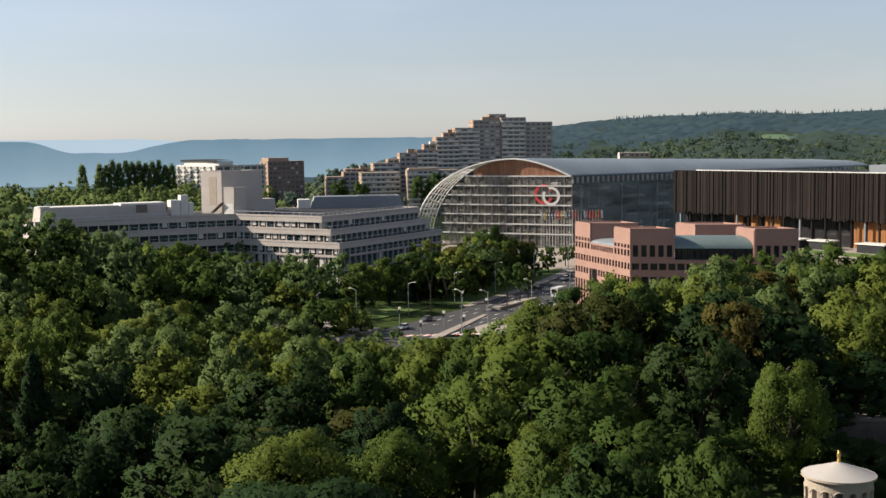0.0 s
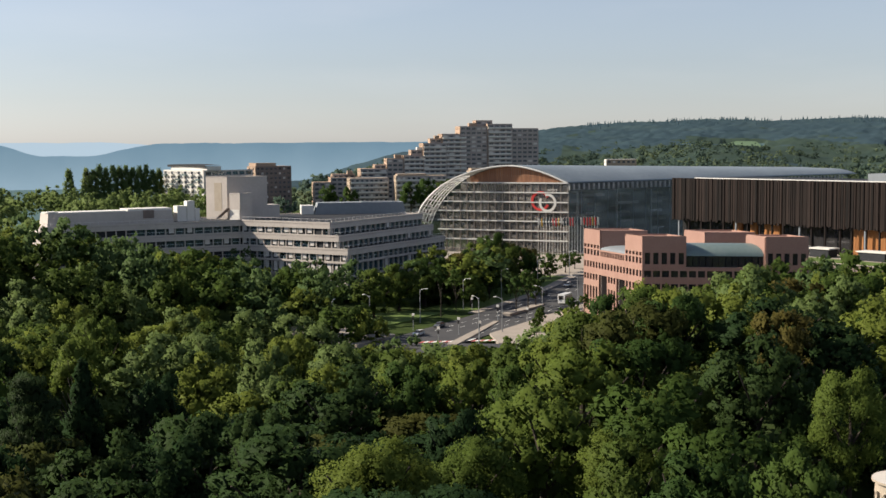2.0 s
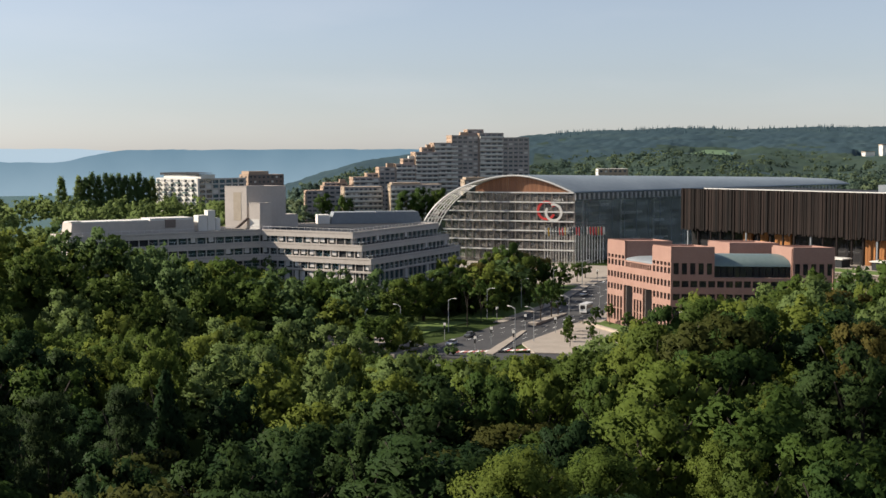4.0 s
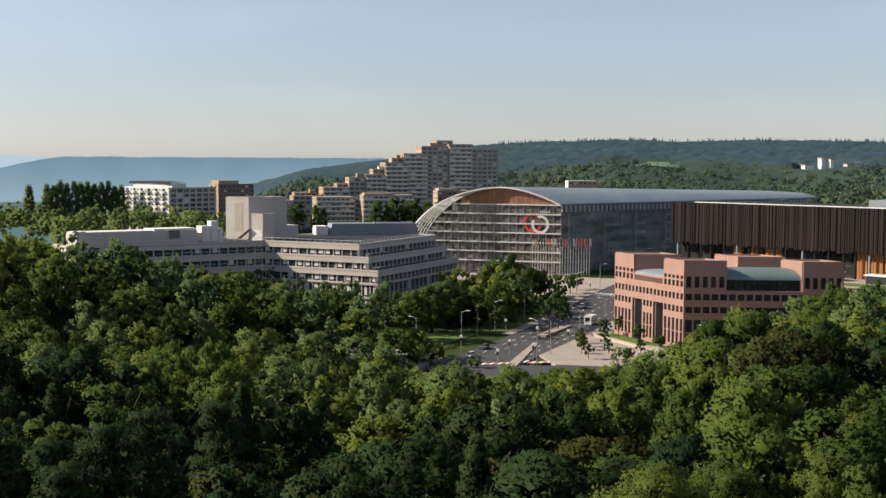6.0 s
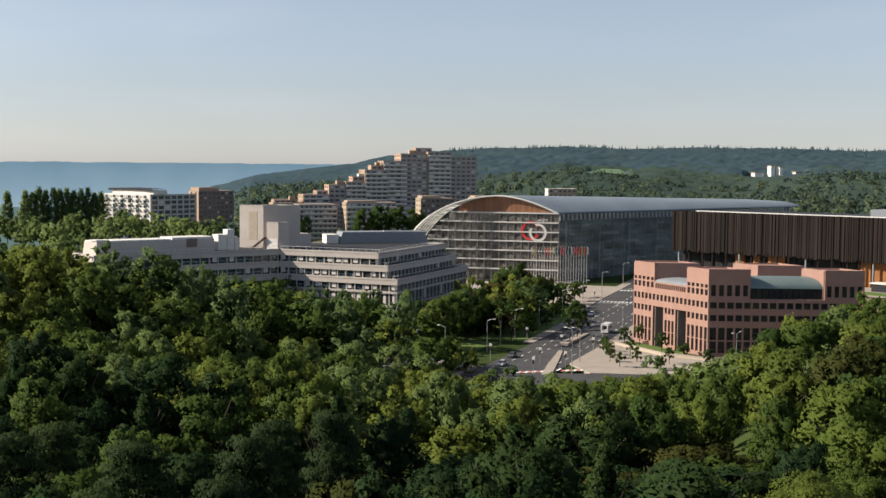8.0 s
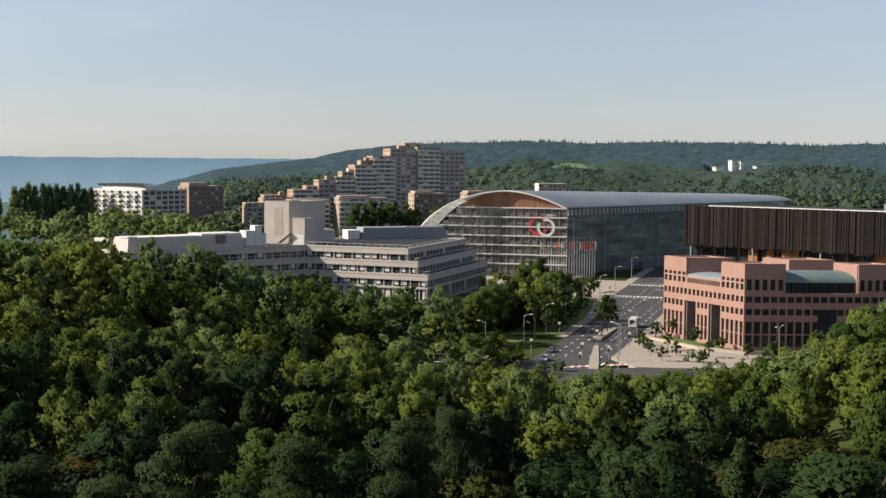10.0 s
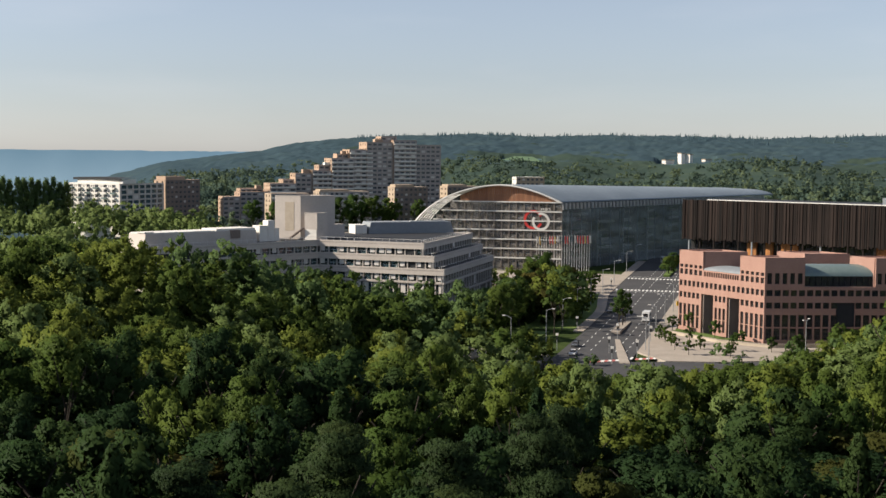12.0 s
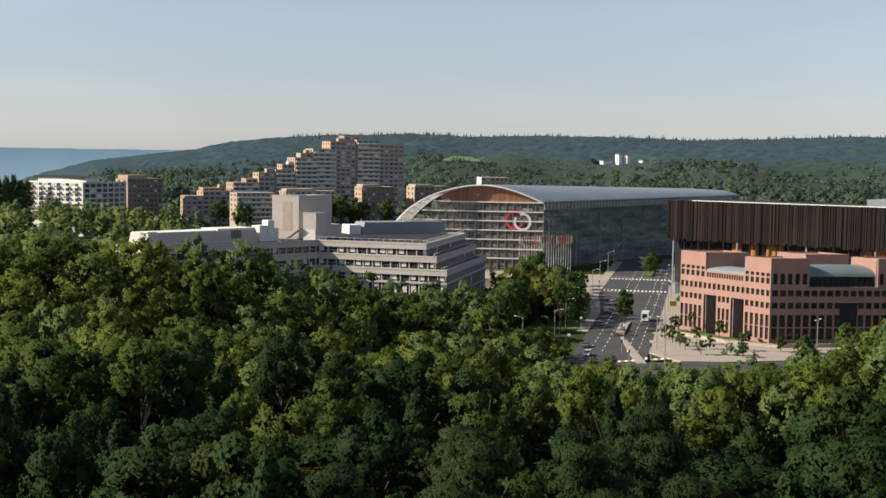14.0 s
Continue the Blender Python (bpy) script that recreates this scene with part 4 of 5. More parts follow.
def white_flats():
    b = thing("white_flats", "white apartment house with balconies and a dark curved roof", "building")
    d, n = unit((-69, 503), (-49.6, 464))
    p = (-69, 503)
    fronts = []
    for k in range(10):
        z = 37.2 - 0.8 - 3.0 * k
        fronts += [(z - 2.1, z, 0.8 + 7.2 * j, 0.8 + 7.2 * j + 3.4, 1, 0.9) for j in range(6)] + [(z - 1.5, z - 0.2, 4.6 + 7.2 * j, 7.6 + 7.2 * j, 2, 0.5) for j in range(5)]
    facade(b, M_WHITE, p, (p[0] + d[0] * n, p[1] + d[1] * n), 5, 37.2, fronts, 0.5, 0.45, M_GLASS_GREY)
    bm = bmesh.new()
    slab(bm, p, d, 0.45, n - 2.6, 0.6, 14, 5, 37.0)
    part("core", bm, M_DARK, b)
    bm = bmesh.new()
    slab(bm, p, d, 0.0, n - 2.6, 0.55, 14, 37.0, 37.3)
    part("roof", bm, M_WHITE, b)
    for k in range(6):
        for f in range(7):
            bm = bmesh.new()
            s = 0.6 + k * 7.2
            slab(bm, p, d, s, s + 3.8, -1.5, 0.0, 33.9 - 3.0 * f, 34.9 - 3.0 * f)
            part("balcony", bm, M_WHITE if (k + f) % 3 else M_GREENMETAL, b)
    c1 = (p[0] + d[0] * n, p[1] + d[1] * n)
    d2, n2 = unit(c1, (-15, 487))
    facade(b, M_CONC, c1, (-15, 487), 5, 37.2, [(34.2 - 3 * k, 36.2 - 3 * k, 1, n2 - 1, 7, 0.8) for k in range(8)], 0.4, 0.3, M_GLASS_BLUE, blinds=0.12)
    bm = bmesh.new()
    slab(bm, p, d, 5, n, 2.5, 13, 37.2, 39.6)
    part("penthouse", bm, M_WHITE, b)
    vs, fs = [], []
    for k in range(9):
        f = k / 8
        for i in (1.8, 14):
            s = 2 + (n - 3) * f
            vs += [(p[0] + d[0] * s - d[1] * i, p[1] + d[1] * s + d[0] * i, 39.7 + 1.2 * math.sin(math.pi * (0.25 + 0.6 * f))), (p[0] + d[0] * s - d[1] * i, p[1] + d[1] * s + d[0] * i, 38.3 + 1.2 * math.sin(math.pi * (0.25 + 0.6 * f)))]
    for k in range(8):
        i = 4 * k
        fs += [(i, i + 4, i + 6, i + 2), (i + 1, i + 3, i + 7, i + 5), (i, i + 1, i + 5, i + 4)]
    piece("curved_roof", vs, fs, M_DARK, b, "dark curved roof")


white_flats()


def plain_flats(name, label, p, p1, depth, z1, front, side, bands=0, extra=0.0):
    b = thing(name, label, "building")
    d, n = unit(p, p1)
    block(b, p, d, n, depth, 4, z1, front, side, 3.0, 1, 3.0, bands)
    if extra:
        bm = bmesh.new()
        slab(bm, p, d, 1, n * 0.6, 1.5, depth - 1, z1, z1 + extra)
        part("penthouse", bm, side, b)
    return b


# Brick and beige flats: the paler left sides have sunlight painted in.
plain_flats("brick_flats", "brown brick apartment tower with pale balcony side", (-12.5, 491), (12, 497), 13, 38.8, M_BRICK, M_TERRACE_LIT, 0, 2.2)
plain_flats("beige_flats", "low beige apartment house with terraces", (36, 440), (60, 437), 14, 31.5, M_TERRACE_GREY, M_BEIGE, 2)
plain_flats("beige_flats", "low beige apartment house with terraces", (61, 425), (92, 419), 14, 33.0, M_TERRACE_GREY, M_BEIGE, 2, 1.2)
plain_flats("beige_flats", "beige apartment house with a planted roof terrace", (101, 403), (122, 399), 13, 36.0, M_BRICK, M_BEIGE, 0, 1.5)
plain_flats("beige_flats", "beige apartment house with brown brick side", (132, 392), (154, 388), 13, 36.5, M_BRICK, M_BEIGE, 0, 1.2)
plain_flats("roof_house", "white and tan plant house behind the vault", (196, 410), (214, 404), 10, 41.8, M_BEIGE, M_WHITE)


def far_village():
    rng = random.Random(2)
    for k, (x, y, w, h) in enumerate(((1606, 1807, 11, 23), (1619, 1796, 8, 20), (1582, 1823, 24, 9), (1648, 1773, 18, 9), (1674, 1754, 14, 7))):
        b = thing("village_house", "small far white house on a wooded slope", "house", "village on the slope", (x, y, ground_z(x, y)))
        bm = bmesh.new()
        prism(bm, [(-w / 2, -6), (w / 2, -6), (w / 2, 6), (-w / 2, 6)], -8, h)
        part("wall", bm, M_WHITE, b)
        bm = bmesh.new()
        prism(bm, [(-w / 2 - 1, -7), (w / 2 + 1, -7), (w / 2 + 1, 7), (-w / 2 - 1, 7)], h, h + 1.5)
        part("roof", bm, M_BEIGE, b)


far_village()


def field():
    """A bright meadow on the far slope."""
    vs, n, m = [], 13, 16
    for j in range(m):
        dist = 2580 + 310 * j / (m - 1)
        half = 0.95 - 0.55 * (j / (m - 1)) ** 2
        for i in range(n):
            az = radians(33.75 + 0.25 * j / (m - 1) + half * (2 * i / (n - 1) - 1))
            x, y = -220 + dist * math.sin(az), -290 + dist * math.cos(az)
            vs.append((x, y, ground_z(x, y) + 6))
    fs = [(j * n + i, j * n + i + 1, (j + 1) * n + i + 1, (j + 1) * n + i) for j in range(m - 1) for i in range(n - 1)]
    tagged(piece("meadow", vs, fs, M_MEADOW, smooth=True), "bright green meadow on the far wooded slope", "meadow", kind="structure")


field()


# ---- small round temple ----
def rotunda():
    gx, gy = -70.0, -193.3
    gz = ground_z(gx, gy)
    b = thing("rotunda", "round cream stone turret with arched openings and pale conical roof", "turret", "", (gx, gy, 0))
    bm = bmesh.new()
    n = 48
    for z0, z1, r in ((gz - 1, 8.2, 3.7), (11.6, 12.6, 3.7)):
        prism(bm, [(r * math.cos(k * math.tau / n), r * math.sin(k * math.tau / n)) for k in range(n)], z0, z1)
    part("drum", bm, M_STONE, b)
    bm = bmesh.new()
    prism(bm, [(3.1 * math.cos(k * math.tau / n), 3.1 * math.sin(k * math.tau / n)) for k in range(n)], 8.2, 11.7)
    part("inner_wall", bm, M_BRICK, b)
    for k in range(16):
        a = k * math.tau / 16
        bm = bmesh.new()
        w = 0.34
        prism(bm, [(3.05, -w), (3.72, -w * 1.1), (3.72, w * 1.1), (3.05, w)], 8.2, 11.6)
        bmesh.ops.rotate(bm, verts=bm.verts, matrix=Matrix.Rotation(a, 3, "Z"))
        part("pier", bm, M_STONE, b)
    for k in range(16):
        bm = bmesh.new()
        a0 = (k + 0.5) * math.tau / 16
        sweep(bm, [(3.70 * math.cos(a0 + 0.17 * math.cos(q)), 3.70 * math.sin(a0 + 0.17 * math.cos(q)), 11.0 + 0.62 * math.sin(q)) for q in (math.pi * j / 8 for j in range(9))], 0.09)
        part("arch", bm, M_STONE, b)
    bm = bmesh.new()
    prism(bm, [(4.1 * math.cos(k * math.tau / n), 4.1 * math.sin(k * math.tau / n)) for k in range(n)], 12.6, 12.85)
    part("cornice", bm, M_STONE, b)
    bm = bmesh.new()
    bmesh.ops.create_cone(bm, segments=n, radius1=4.05, radius2=0.25, depth=1.3, cap_ends=True, matrix=Matrix.Translation((0, 0, 13.5)))
    part("roof", bm, M_SLATE, b)
    bm = bmesh.new()
    bmesh.ops.create_uvsphere(bm, u_segments=12, v_segments=8, radius=0.3, matrix=Matrix.Translation((0, 0, 14.9)) @ Matrix.Diagonal((0.8, 0.8, 1.7, 1)))
    bmesh.ops.create_cone(bm, segments=12, radius1=0.28, radius2=0.14, depth=0.5, cap_ends=True, matrix=Matrix.Translation((0, 0, 14.3)))
    part("finial", bm, M_GOLD, b)


rotunda()


def old_wall():
    b = thing("stone_wall", "old dark stone retaining wall with a small arched doorway", "wall")
    bm = bmesh.new()
    p, d = (-52, -153), (0.9, -0.43)
    slab(bm, p, d, 0, 11, 0, 3, -4, 9.0)
    slab(bm, p, d, 13.4, 60, 0, 3, -4, 9.0)
    slab(bm, p, d, 11, 13.4, 0, 3, 6.0, 9.0)
    slab(bm, p, d, 11, 13.4, 2, 3, -4, 6.0)
    part("masonry", bm, M_OLDSTONE, b)
    bm = bmesh.new()
    slab(bm, p, d, 0, 60, -0.3, 3.3, 9.0, 9.5)
    part("coping", bm, M_OLDSTONE, b)


old_wall()


# ---- trees ----
OCT_V = np.array([(1, 0, 0), (-0.5, 0.87, 0), (-0.5, -0.87, 0), (0, 0, 1), (0, 0, -1)], float)
OCT_F = [(0, 1, 3), (1, 2, 3), (2, 0, 3), (1, 0, 4), (2, 1, 4), (0, 2, 4)]


def crown_data(seed, clumps, leaves, rx=1.0, rz=1.15, leaf=0.085, shape="round", fill=0.8, core=(OCT_V, OCT_F)):
    """Unit crown (radius about 1, base at z = 0): boughs that carry clumps of leaves, with gaps and an uneven outline.
    Gives vertices, faces and the soft normals of the clumps."""
    rng = np.random.default_rng(seed)
    vs, fs, ns = [], [], []
    count = 0
    boughs = []
    for k in range(11):
        h = -0.75 + 1.75 * (k + rng.uniform(0.1, 0.9)) / 11
        a = k * 2.4 + rng.uniform(-0.5, 0.5)
        q = math.sqrt(max(0, 1 - min(1, h * h))) ** 0.8
        rad = rng.uniform(0.42, 0.66)
        boughs.append((np.array([math.cos(a) * q * rx * rad, math.sin(a) * q * rx * rad, 0.98 + 1.0 * h * rad / 0.62 * 0.66]), rng.uniform(0.30, 0.46)))
    mid = np.array([0, 0, 0.85])
    for k in range(clumps):
        if shape == "round":
            bc, br = boughs[k % len(boughs)]
            n = rng.normal(size=3) + 1.1 * (bc - mid)
            n[2] += 0.25
            n /= np.linalg.norm(n)
            c = bc + n * br * rng.uniform(0.7, 1.05)
            r = rng.uniform(0.12, 0.22)
            out = c - (0.55 * bc + 0.45 * mid)
        elif shape == "poplar":
            h = rng.uniform(0, 1)
            a = rng.uniform(0, math.tau)
            w = 0.30 * math.sin(math.pi * min(1, 0.12 + 0.9 * h)) ** 0.7
            c = np.array([math.cos(a) * w, math.sin(a) * w, 0.1 + 2.4 * h])
            r = rng.uniform(0.13, 0.2)
            out = np.array([math.cos(a), math.sin(a), 0.3])
        elif shape == "pine":  # flat pads of needles in open tiers
            tier = k % 9
            h = 0.55 + 1.45 * tier / 8
            a = rng.uniform(0, math.tau)
            w = (0.95 - 0.55 * (tier / 8) ** 1.5) * rng.uniform(0.15, 1.0)
            c = np.array([math.cos(a) * w, math.sin(a) * w, h + 0.10 * w + rng.uniform(-0.03, 0.03)])
            r = rng.uniform(0.15, 0.25)
            out = np.array([math.cos(a) * 0.6, math.sin(a) * 0.6, 1.0])
        else:  # conifer
            h = rng.uniform(0, 1) ** 1.3
            a = rng.uniform(0, math.tau)
            w = 0.72 * (1 - h) * rng.uniform(0.6, 1.0)
            c = np.array([math.cos(a) * w, math.sin(a) * w, 0.1 + 2.1 * h])
            r = 0.10 + 0.20 * (1 - h)
            out = np.array([math.cos(a), math.sin(a), 0.5])
        out = out / max(1e-6, np.linalg.norm(out))
        thin = 0.35 if shape == "pine" else 0.88
        if fill:
            v = core[0] * (1 + rng.uniform(-0.3, 0.25, (len(core[0]), 1))) * np.array([1, 1, thin]) * r * fill
            vs.append(v + c)
            ns.append(v / (r * fill) * 0.7 + out)
            fs += [tuple(i + count for i in f) for f in core[1]]
            count += len(v)
        n = rng.normal(size=(leaves, 3))
        n[:, 2] = n[:, 2] * 0.8 + 0.25
        n += 0.5 * out
        n /= np.linalg.norm(n, axis=1, keepdims=True)
        p = c + n * r * rng.uniform(0.75, 1.25, (leaves, 1)) * np.array([1, 1, thin])
        t = n + rng.normal(size=(leaves, 3)) * 0.5
        u = np.cross(t, rng.normal(size=(leaves, 3)))
        u /= np.linalg.norm(u, axis=1, keepdims=True)
        w = np.cross(t / np.linalg.norm(t, axis=1, keepdims=True), u)
        s = leaf * rng.uniform(0.6, 1.4, (leaves, 1))
        tri = np.stack([p - u * s, p + u * s * 0.9 - w * s * 0.3, p + w * s * 1.2 + n * s * 0.3], 1).reshape(-1, 3)
        vs.append(tri)
        ns.append(np.repeat(n * 0.75 + out + rng.normal(size=(leaves, 3)) * 0.13, 3, 0))
        fs += [(count + 3 * j, count + 3 * j + 1, count + 3 * j + 2) for j in range(leaves)]
        count += 3 * leaves
    nn = np.concatenate(ns)
    return np.concatenate(vs), fs, nn / np.maximum(1e-6, np.linalg.norm(nn, axis=1, keepdims=True))


def mesh_of(name, v, f, mat, normals=None):
    me = bpy.data.meshes.new(name)
    me.from_pydata(v.tolist(), [], f)
    me.materials.append(mat)
    me.shade_smooth()
    if normals is not None:
        me.normals_split_custom_set_from_vertices(normals.tolist())
    return me


def trunk_mesh(seed):
    rng = random.Random(seed)
    bm = bmesh.new()
    tube(bm, (0, 0, -0.08), (0.02, 0.01, 0.75), 0.045, 7, 0.03)
    for k in range(5):
        a = rng.uniform(0, math.tau)
        tube(bm, (0.01, 0.01, 0.4 + 0.07 * k), (0.5 * math.cos(a), 0.5 * math.sin(a), 0.95 + 0.1 * k), 0.02, 5, 0.008)
    me = bpy.data.meshes.new("trunk")
    bm.to_mesh(me)
    bm.free()
    me.materials.append(M_BARK)
    return me


TRUNKS = [trunk_mesh(k) for k in range(3)]
FINE = [crown_data(10 + k, 121, 150, leaf=0.024, fill=0.58) for k in range(6)]
NEAR = [crown_data(30 + k, 77, 44, leaf=0.044, fill=0.9) for k in range(4)]
KINDS = (M_LEAF, M_LEAF, M_LEAF, M_LEAF, M_LEAF, M_LEAF_OLIVE, M_LEAF_DARK_SHADE, M_LEAF_LIGHT)


def crown_mesh(mat, data):
    v, f, n = data
    return mesh_of("crown", v, f, mat, n)


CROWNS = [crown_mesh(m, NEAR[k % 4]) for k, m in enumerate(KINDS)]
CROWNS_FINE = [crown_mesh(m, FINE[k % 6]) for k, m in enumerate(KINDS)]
YOUNG = [crown_mesh(M_LEAF, crown_data(90 + k, 22, 46, leaf=0.10, fill=0.0)) for k in range(3)]
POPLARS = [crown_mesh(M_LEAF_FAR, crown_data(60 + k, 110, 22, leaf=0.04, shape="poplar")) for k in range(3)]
CONIFERS = [crown_mesh(M_LEAF_DARK_SHADE, crown_data(70 + k, 90, 36, leaf=0.05, shape="cone")) for k in range(2)]
PINES = [crown_mesh(M_LEAF_PINE, crown_data(80 + k, 108, 120, leaf=0.026, shape="pine", fill=0.6)) for k in range(3)]
BROAD_LABEL = "broad-leaved tree with a dense green crown"


def tree(x, y, top, radius, kind="broad", which=0, turn=0.0, label=BROAD_LABEL, base=None, fine=False):
    """A tree on the ground whose crown ends at the height top."""
    gz = ground_z(x, y) if base is None else base
    h = max(4.0, top - gz)
    e = thing("tree", label, "tree", "", (x, y, gz))
    e.rotation_euler = (0, 0, turn)
    if kind == "broad":
        crown_h = min(h * 0.95, radius * (2.5 + 0.7 * ((which * 7 + int(abs(x) * 3)) % 5) / 4))
        me, sx, sz, z0 = (CROWNS_FINE if fine else CROWNS)[which % len(CROWNS)] if radius > 3.9 else YOUNG[which % 3], radius, crown_h / 2.1, h - crown_h
    elif kind == "poplar":
        me, sx, sz, z0 = POPLARS[which % 3], radius / 0.42, h / 2.65, 0.0
    elif kind == "pine":
        me, sx, sz, z0 = PINES[which % 3], radius, h / 2.15, 0.0
    else:
        me, sx, sz, z0 = CONIFERS[which % 2], radius / 0.75, h / 2.35, 0.4
    t = share("trunk", TRUNKS[which % 3], Matrix.Diagonal((radius * 1.6, radius * 1.6, h * 0.62, 1)), e)
    c = share("crown", me, Matrix.Translation((0, 0, z0)) @ Matrix.Diagonal((sx, sx, sz, 1)), e)
    return e


def road_frame(x, y):
    p = Vector((x, y)) - ROAD_C
    return p.dot(ROAD_D), p.dot(ROAD_N)


def kept_clear(x, y, m=0.0):
    """True where the place has no trees: avenue, plaza, buildings."""
    s, o = road_frame(x, y)
    if -118 < s < 200 and -13 - m < o < 19 + m:
        return True
    if -112 < s < -60 and -34 < o < 30:
        return True
    u = x / PK_U.x
    v = y - PK_U.y * u
    if -24 - m < u < 60 + m and -15 - m < v < 44 + m:
        return True
    if x > 40 and y > -60 and o > 0:
        return True
    w = Vector((x, y)) - GI
    a, c = w.dot(GW), w.dot(Vector((-0.213, 0.977)))
    if -66 - m < a < 40 and -3 - m < c < 30 + m:
        return True
    a, c = w.dot(GD1), w.dot(Vector((0.784, 0.621)))
    if -2 < a < 47 + m and -4 - m < c < 75:
        return True
    g = Vector((x, y)) - GR
    if -10 < g.dot(GA) + 0.54 * g.dot(Vector((-0.306, 0.952))) and -18 < g.dot(Vector((-0.306, 0.952))) < 70:
        return True
    if x > -34 and y > 92:
        return True
    t = min(1, max(0, ((x + 112) * 42 + (y + 252) * 59) / (42 * 42 + 59 * 59)))
    if math.hypot(x + 112 - 42 * t, y + 252 - 59 * t) < 11 or math.hypot(x + 70, y + 193) < 13:
        return True
    return False


rng = random.Random(21)
spots = []
for j in range(50):
    for i in range(50):
        x = -330 + i * 12.2 + rng.uniform(-4, 4) + (j % 2) * 6
        y = -262 + j * 11.2 + rng.uniform(-4, 4)
        # only the wedge that the camera overlooks
        if y > 190 or x > 95 or kept_clear(x, y, 2.5):
            continue
        fx, fy = x + 150, y + 310
        gx, gy = x + 300, y + 248
        az0, az1 = math.degrees(math.atan2(fx, fy)), math.degrees(math.atan2(gx, gy))
        if az0 > 42 and az1 > 58 or az0 < -6 and az1 < 9:
            continue
        if min(math.hypot(x + 154 + 139 * k / 6, y + 311 - 61 * k / 6) for k in range(7)) < 75:
            continue
        if math.hypot(fx, fy) > 640:
            continue
        spots.append((x, y))
PALE = ((-130, -180, 20.8, 8.0), (-117, -175, 18.5, 6.5), (-156, -94, 21, 4.6), (-213, -84, 21, 4.6), (-62, -140, 18.5, 4.4), (-65, -176, 23.5, 5.5), (-84, -160, 19, 6.5), (-96, -172, 17.5, 6.0), (-105, -105, 15, 4.6), (-150, -60, 20, 5.0))
spots = [q for q in spots if min(math.hypot(q[0] - p[0], q[1] - p[1]) for p in PALE) > 5.5 and not (-60 < q[0] < -26 and -188 < q[1] < -152)]
for x, y, top, r in PALE:
    tree(x, y, top, r, "broad", 7, x, "broad-leaved tree with a bright yellow-green crown", fine=y < -150)
FRONT = ((-58, -93, 23.5, 6.5), (-51, -97, 26.5, 7), (-45, -88, 25, 6), (-38, -101, 26, 7), (-28, -96, 25, 7), (-16, -94, 25.5, 6.5), (-5, -92, 25, 7), (6, -88, 25, 6), (-64, -102, 21, 6))
PINE_SPOTS = ((-222, -150, 22, 6.5), (-212, -141, 24, 7), (-205, -155, 20, 6), (-198, -143, 22, 6.5), (-190, -152, 19, 6), (-228, -138, 22, 6), (-183, -140, 21, 6.5), (-216, -162, 18, 6), (-238, -152, 20, 6), (-176, -128, 20, 6), (-164, -120, 19, 5.5), (-205, -128, 22, 6))
spots = [q for q in spots if min(math.hypot(q[0] - p[0], q[1] - p[1]) for p in FRONT + PINE_SPOTS) > 6]
for k, (x, y, top, r) in enumerate(FRONT):
    tree(x, y, top, r, "broad", (0, 1, 7, 2, 3, 5, 4, 1, 2)[k], x, BROAD_LABEL)
for k, (x, y, top, r) in enumerate(PINE_SPOTS):
    tree(x, y, top, r, "pine", k, x, "dark pine with flat open tiers of needles")
near = sorted(spots, key=lambda q: min(math.hypot(q[0] + 154 + 139 * k / 6, q[1] + 311 - 61 * k / 6) for k in range(7)))[:205]
rest = sorted(set(spots) - set(near), key=lambda q: math.hypot(q[0] + 260, q[1] + 265))
for k, (x, y) in enumerate(near):
    front = k < 46
    top = canopy(x, y) + rng.uniform(-8.5, 4.0)
    r = rng.choice((5.0, 6.2, 7.4, 8.6, 9.6)) * rng.uniform(0.9, 1.1)
    # Shade of these zones is put into leaf colour: mostly dark crowns here.
    in_shade = x < -112 and y < -30 or x > -62 and y < -122 or math.hypot(x + 96, y + 22) < 34 or math.hypot(x + 62, y + 52) < 24
    # Beyond y = -30 light leaves carry sunlight and haze in their colour.
    w = rng.choice((0, 2, 6, 6, 6, 6, 6, 6, 6, 5) if in_shade else (0, 7, 2, 7, 7, 7, 7, 5) if y > -30 else (0, 1, 2, 3, 4, 1, 2, 3, 5, 6, 7, 7))
    if rng.random() < (0.10 if in_shade else 0.03):
        tree(x, y, top + 2, 4.8, "cone", w, rng.uniform(0, 6), "dark conifer standing among broad-leaved trees")
    else:
        tree(x, y, top, r, "broad", w, rng.uniform(0, 6), {5: "broad-leaved tree with an olive-brown tinged crown", 6: "broad-leaved tree with a dark green crown, partly painted shade", 7: "broad-leaved tree with a bright yellow-green crown"}.get(w, BROAD_LABEL), fine=front)
# Shrubs added to fill the gap by the wall; dark leaves paint its shade.
for k in range(22):
    x, y = -64 + rng.uniform(2, 40), -190 + rng.uniform(0, 36)
    if not kept_clear(x, y):
        tree(x, y, ground_z(x, y) + rng.uniform(4.5, 8.5), rng.uniform(4.0, 4.8), "broad", 6, rng.uniform(0, 6), "low shrubby tree added to darken the gap beside the old wall")


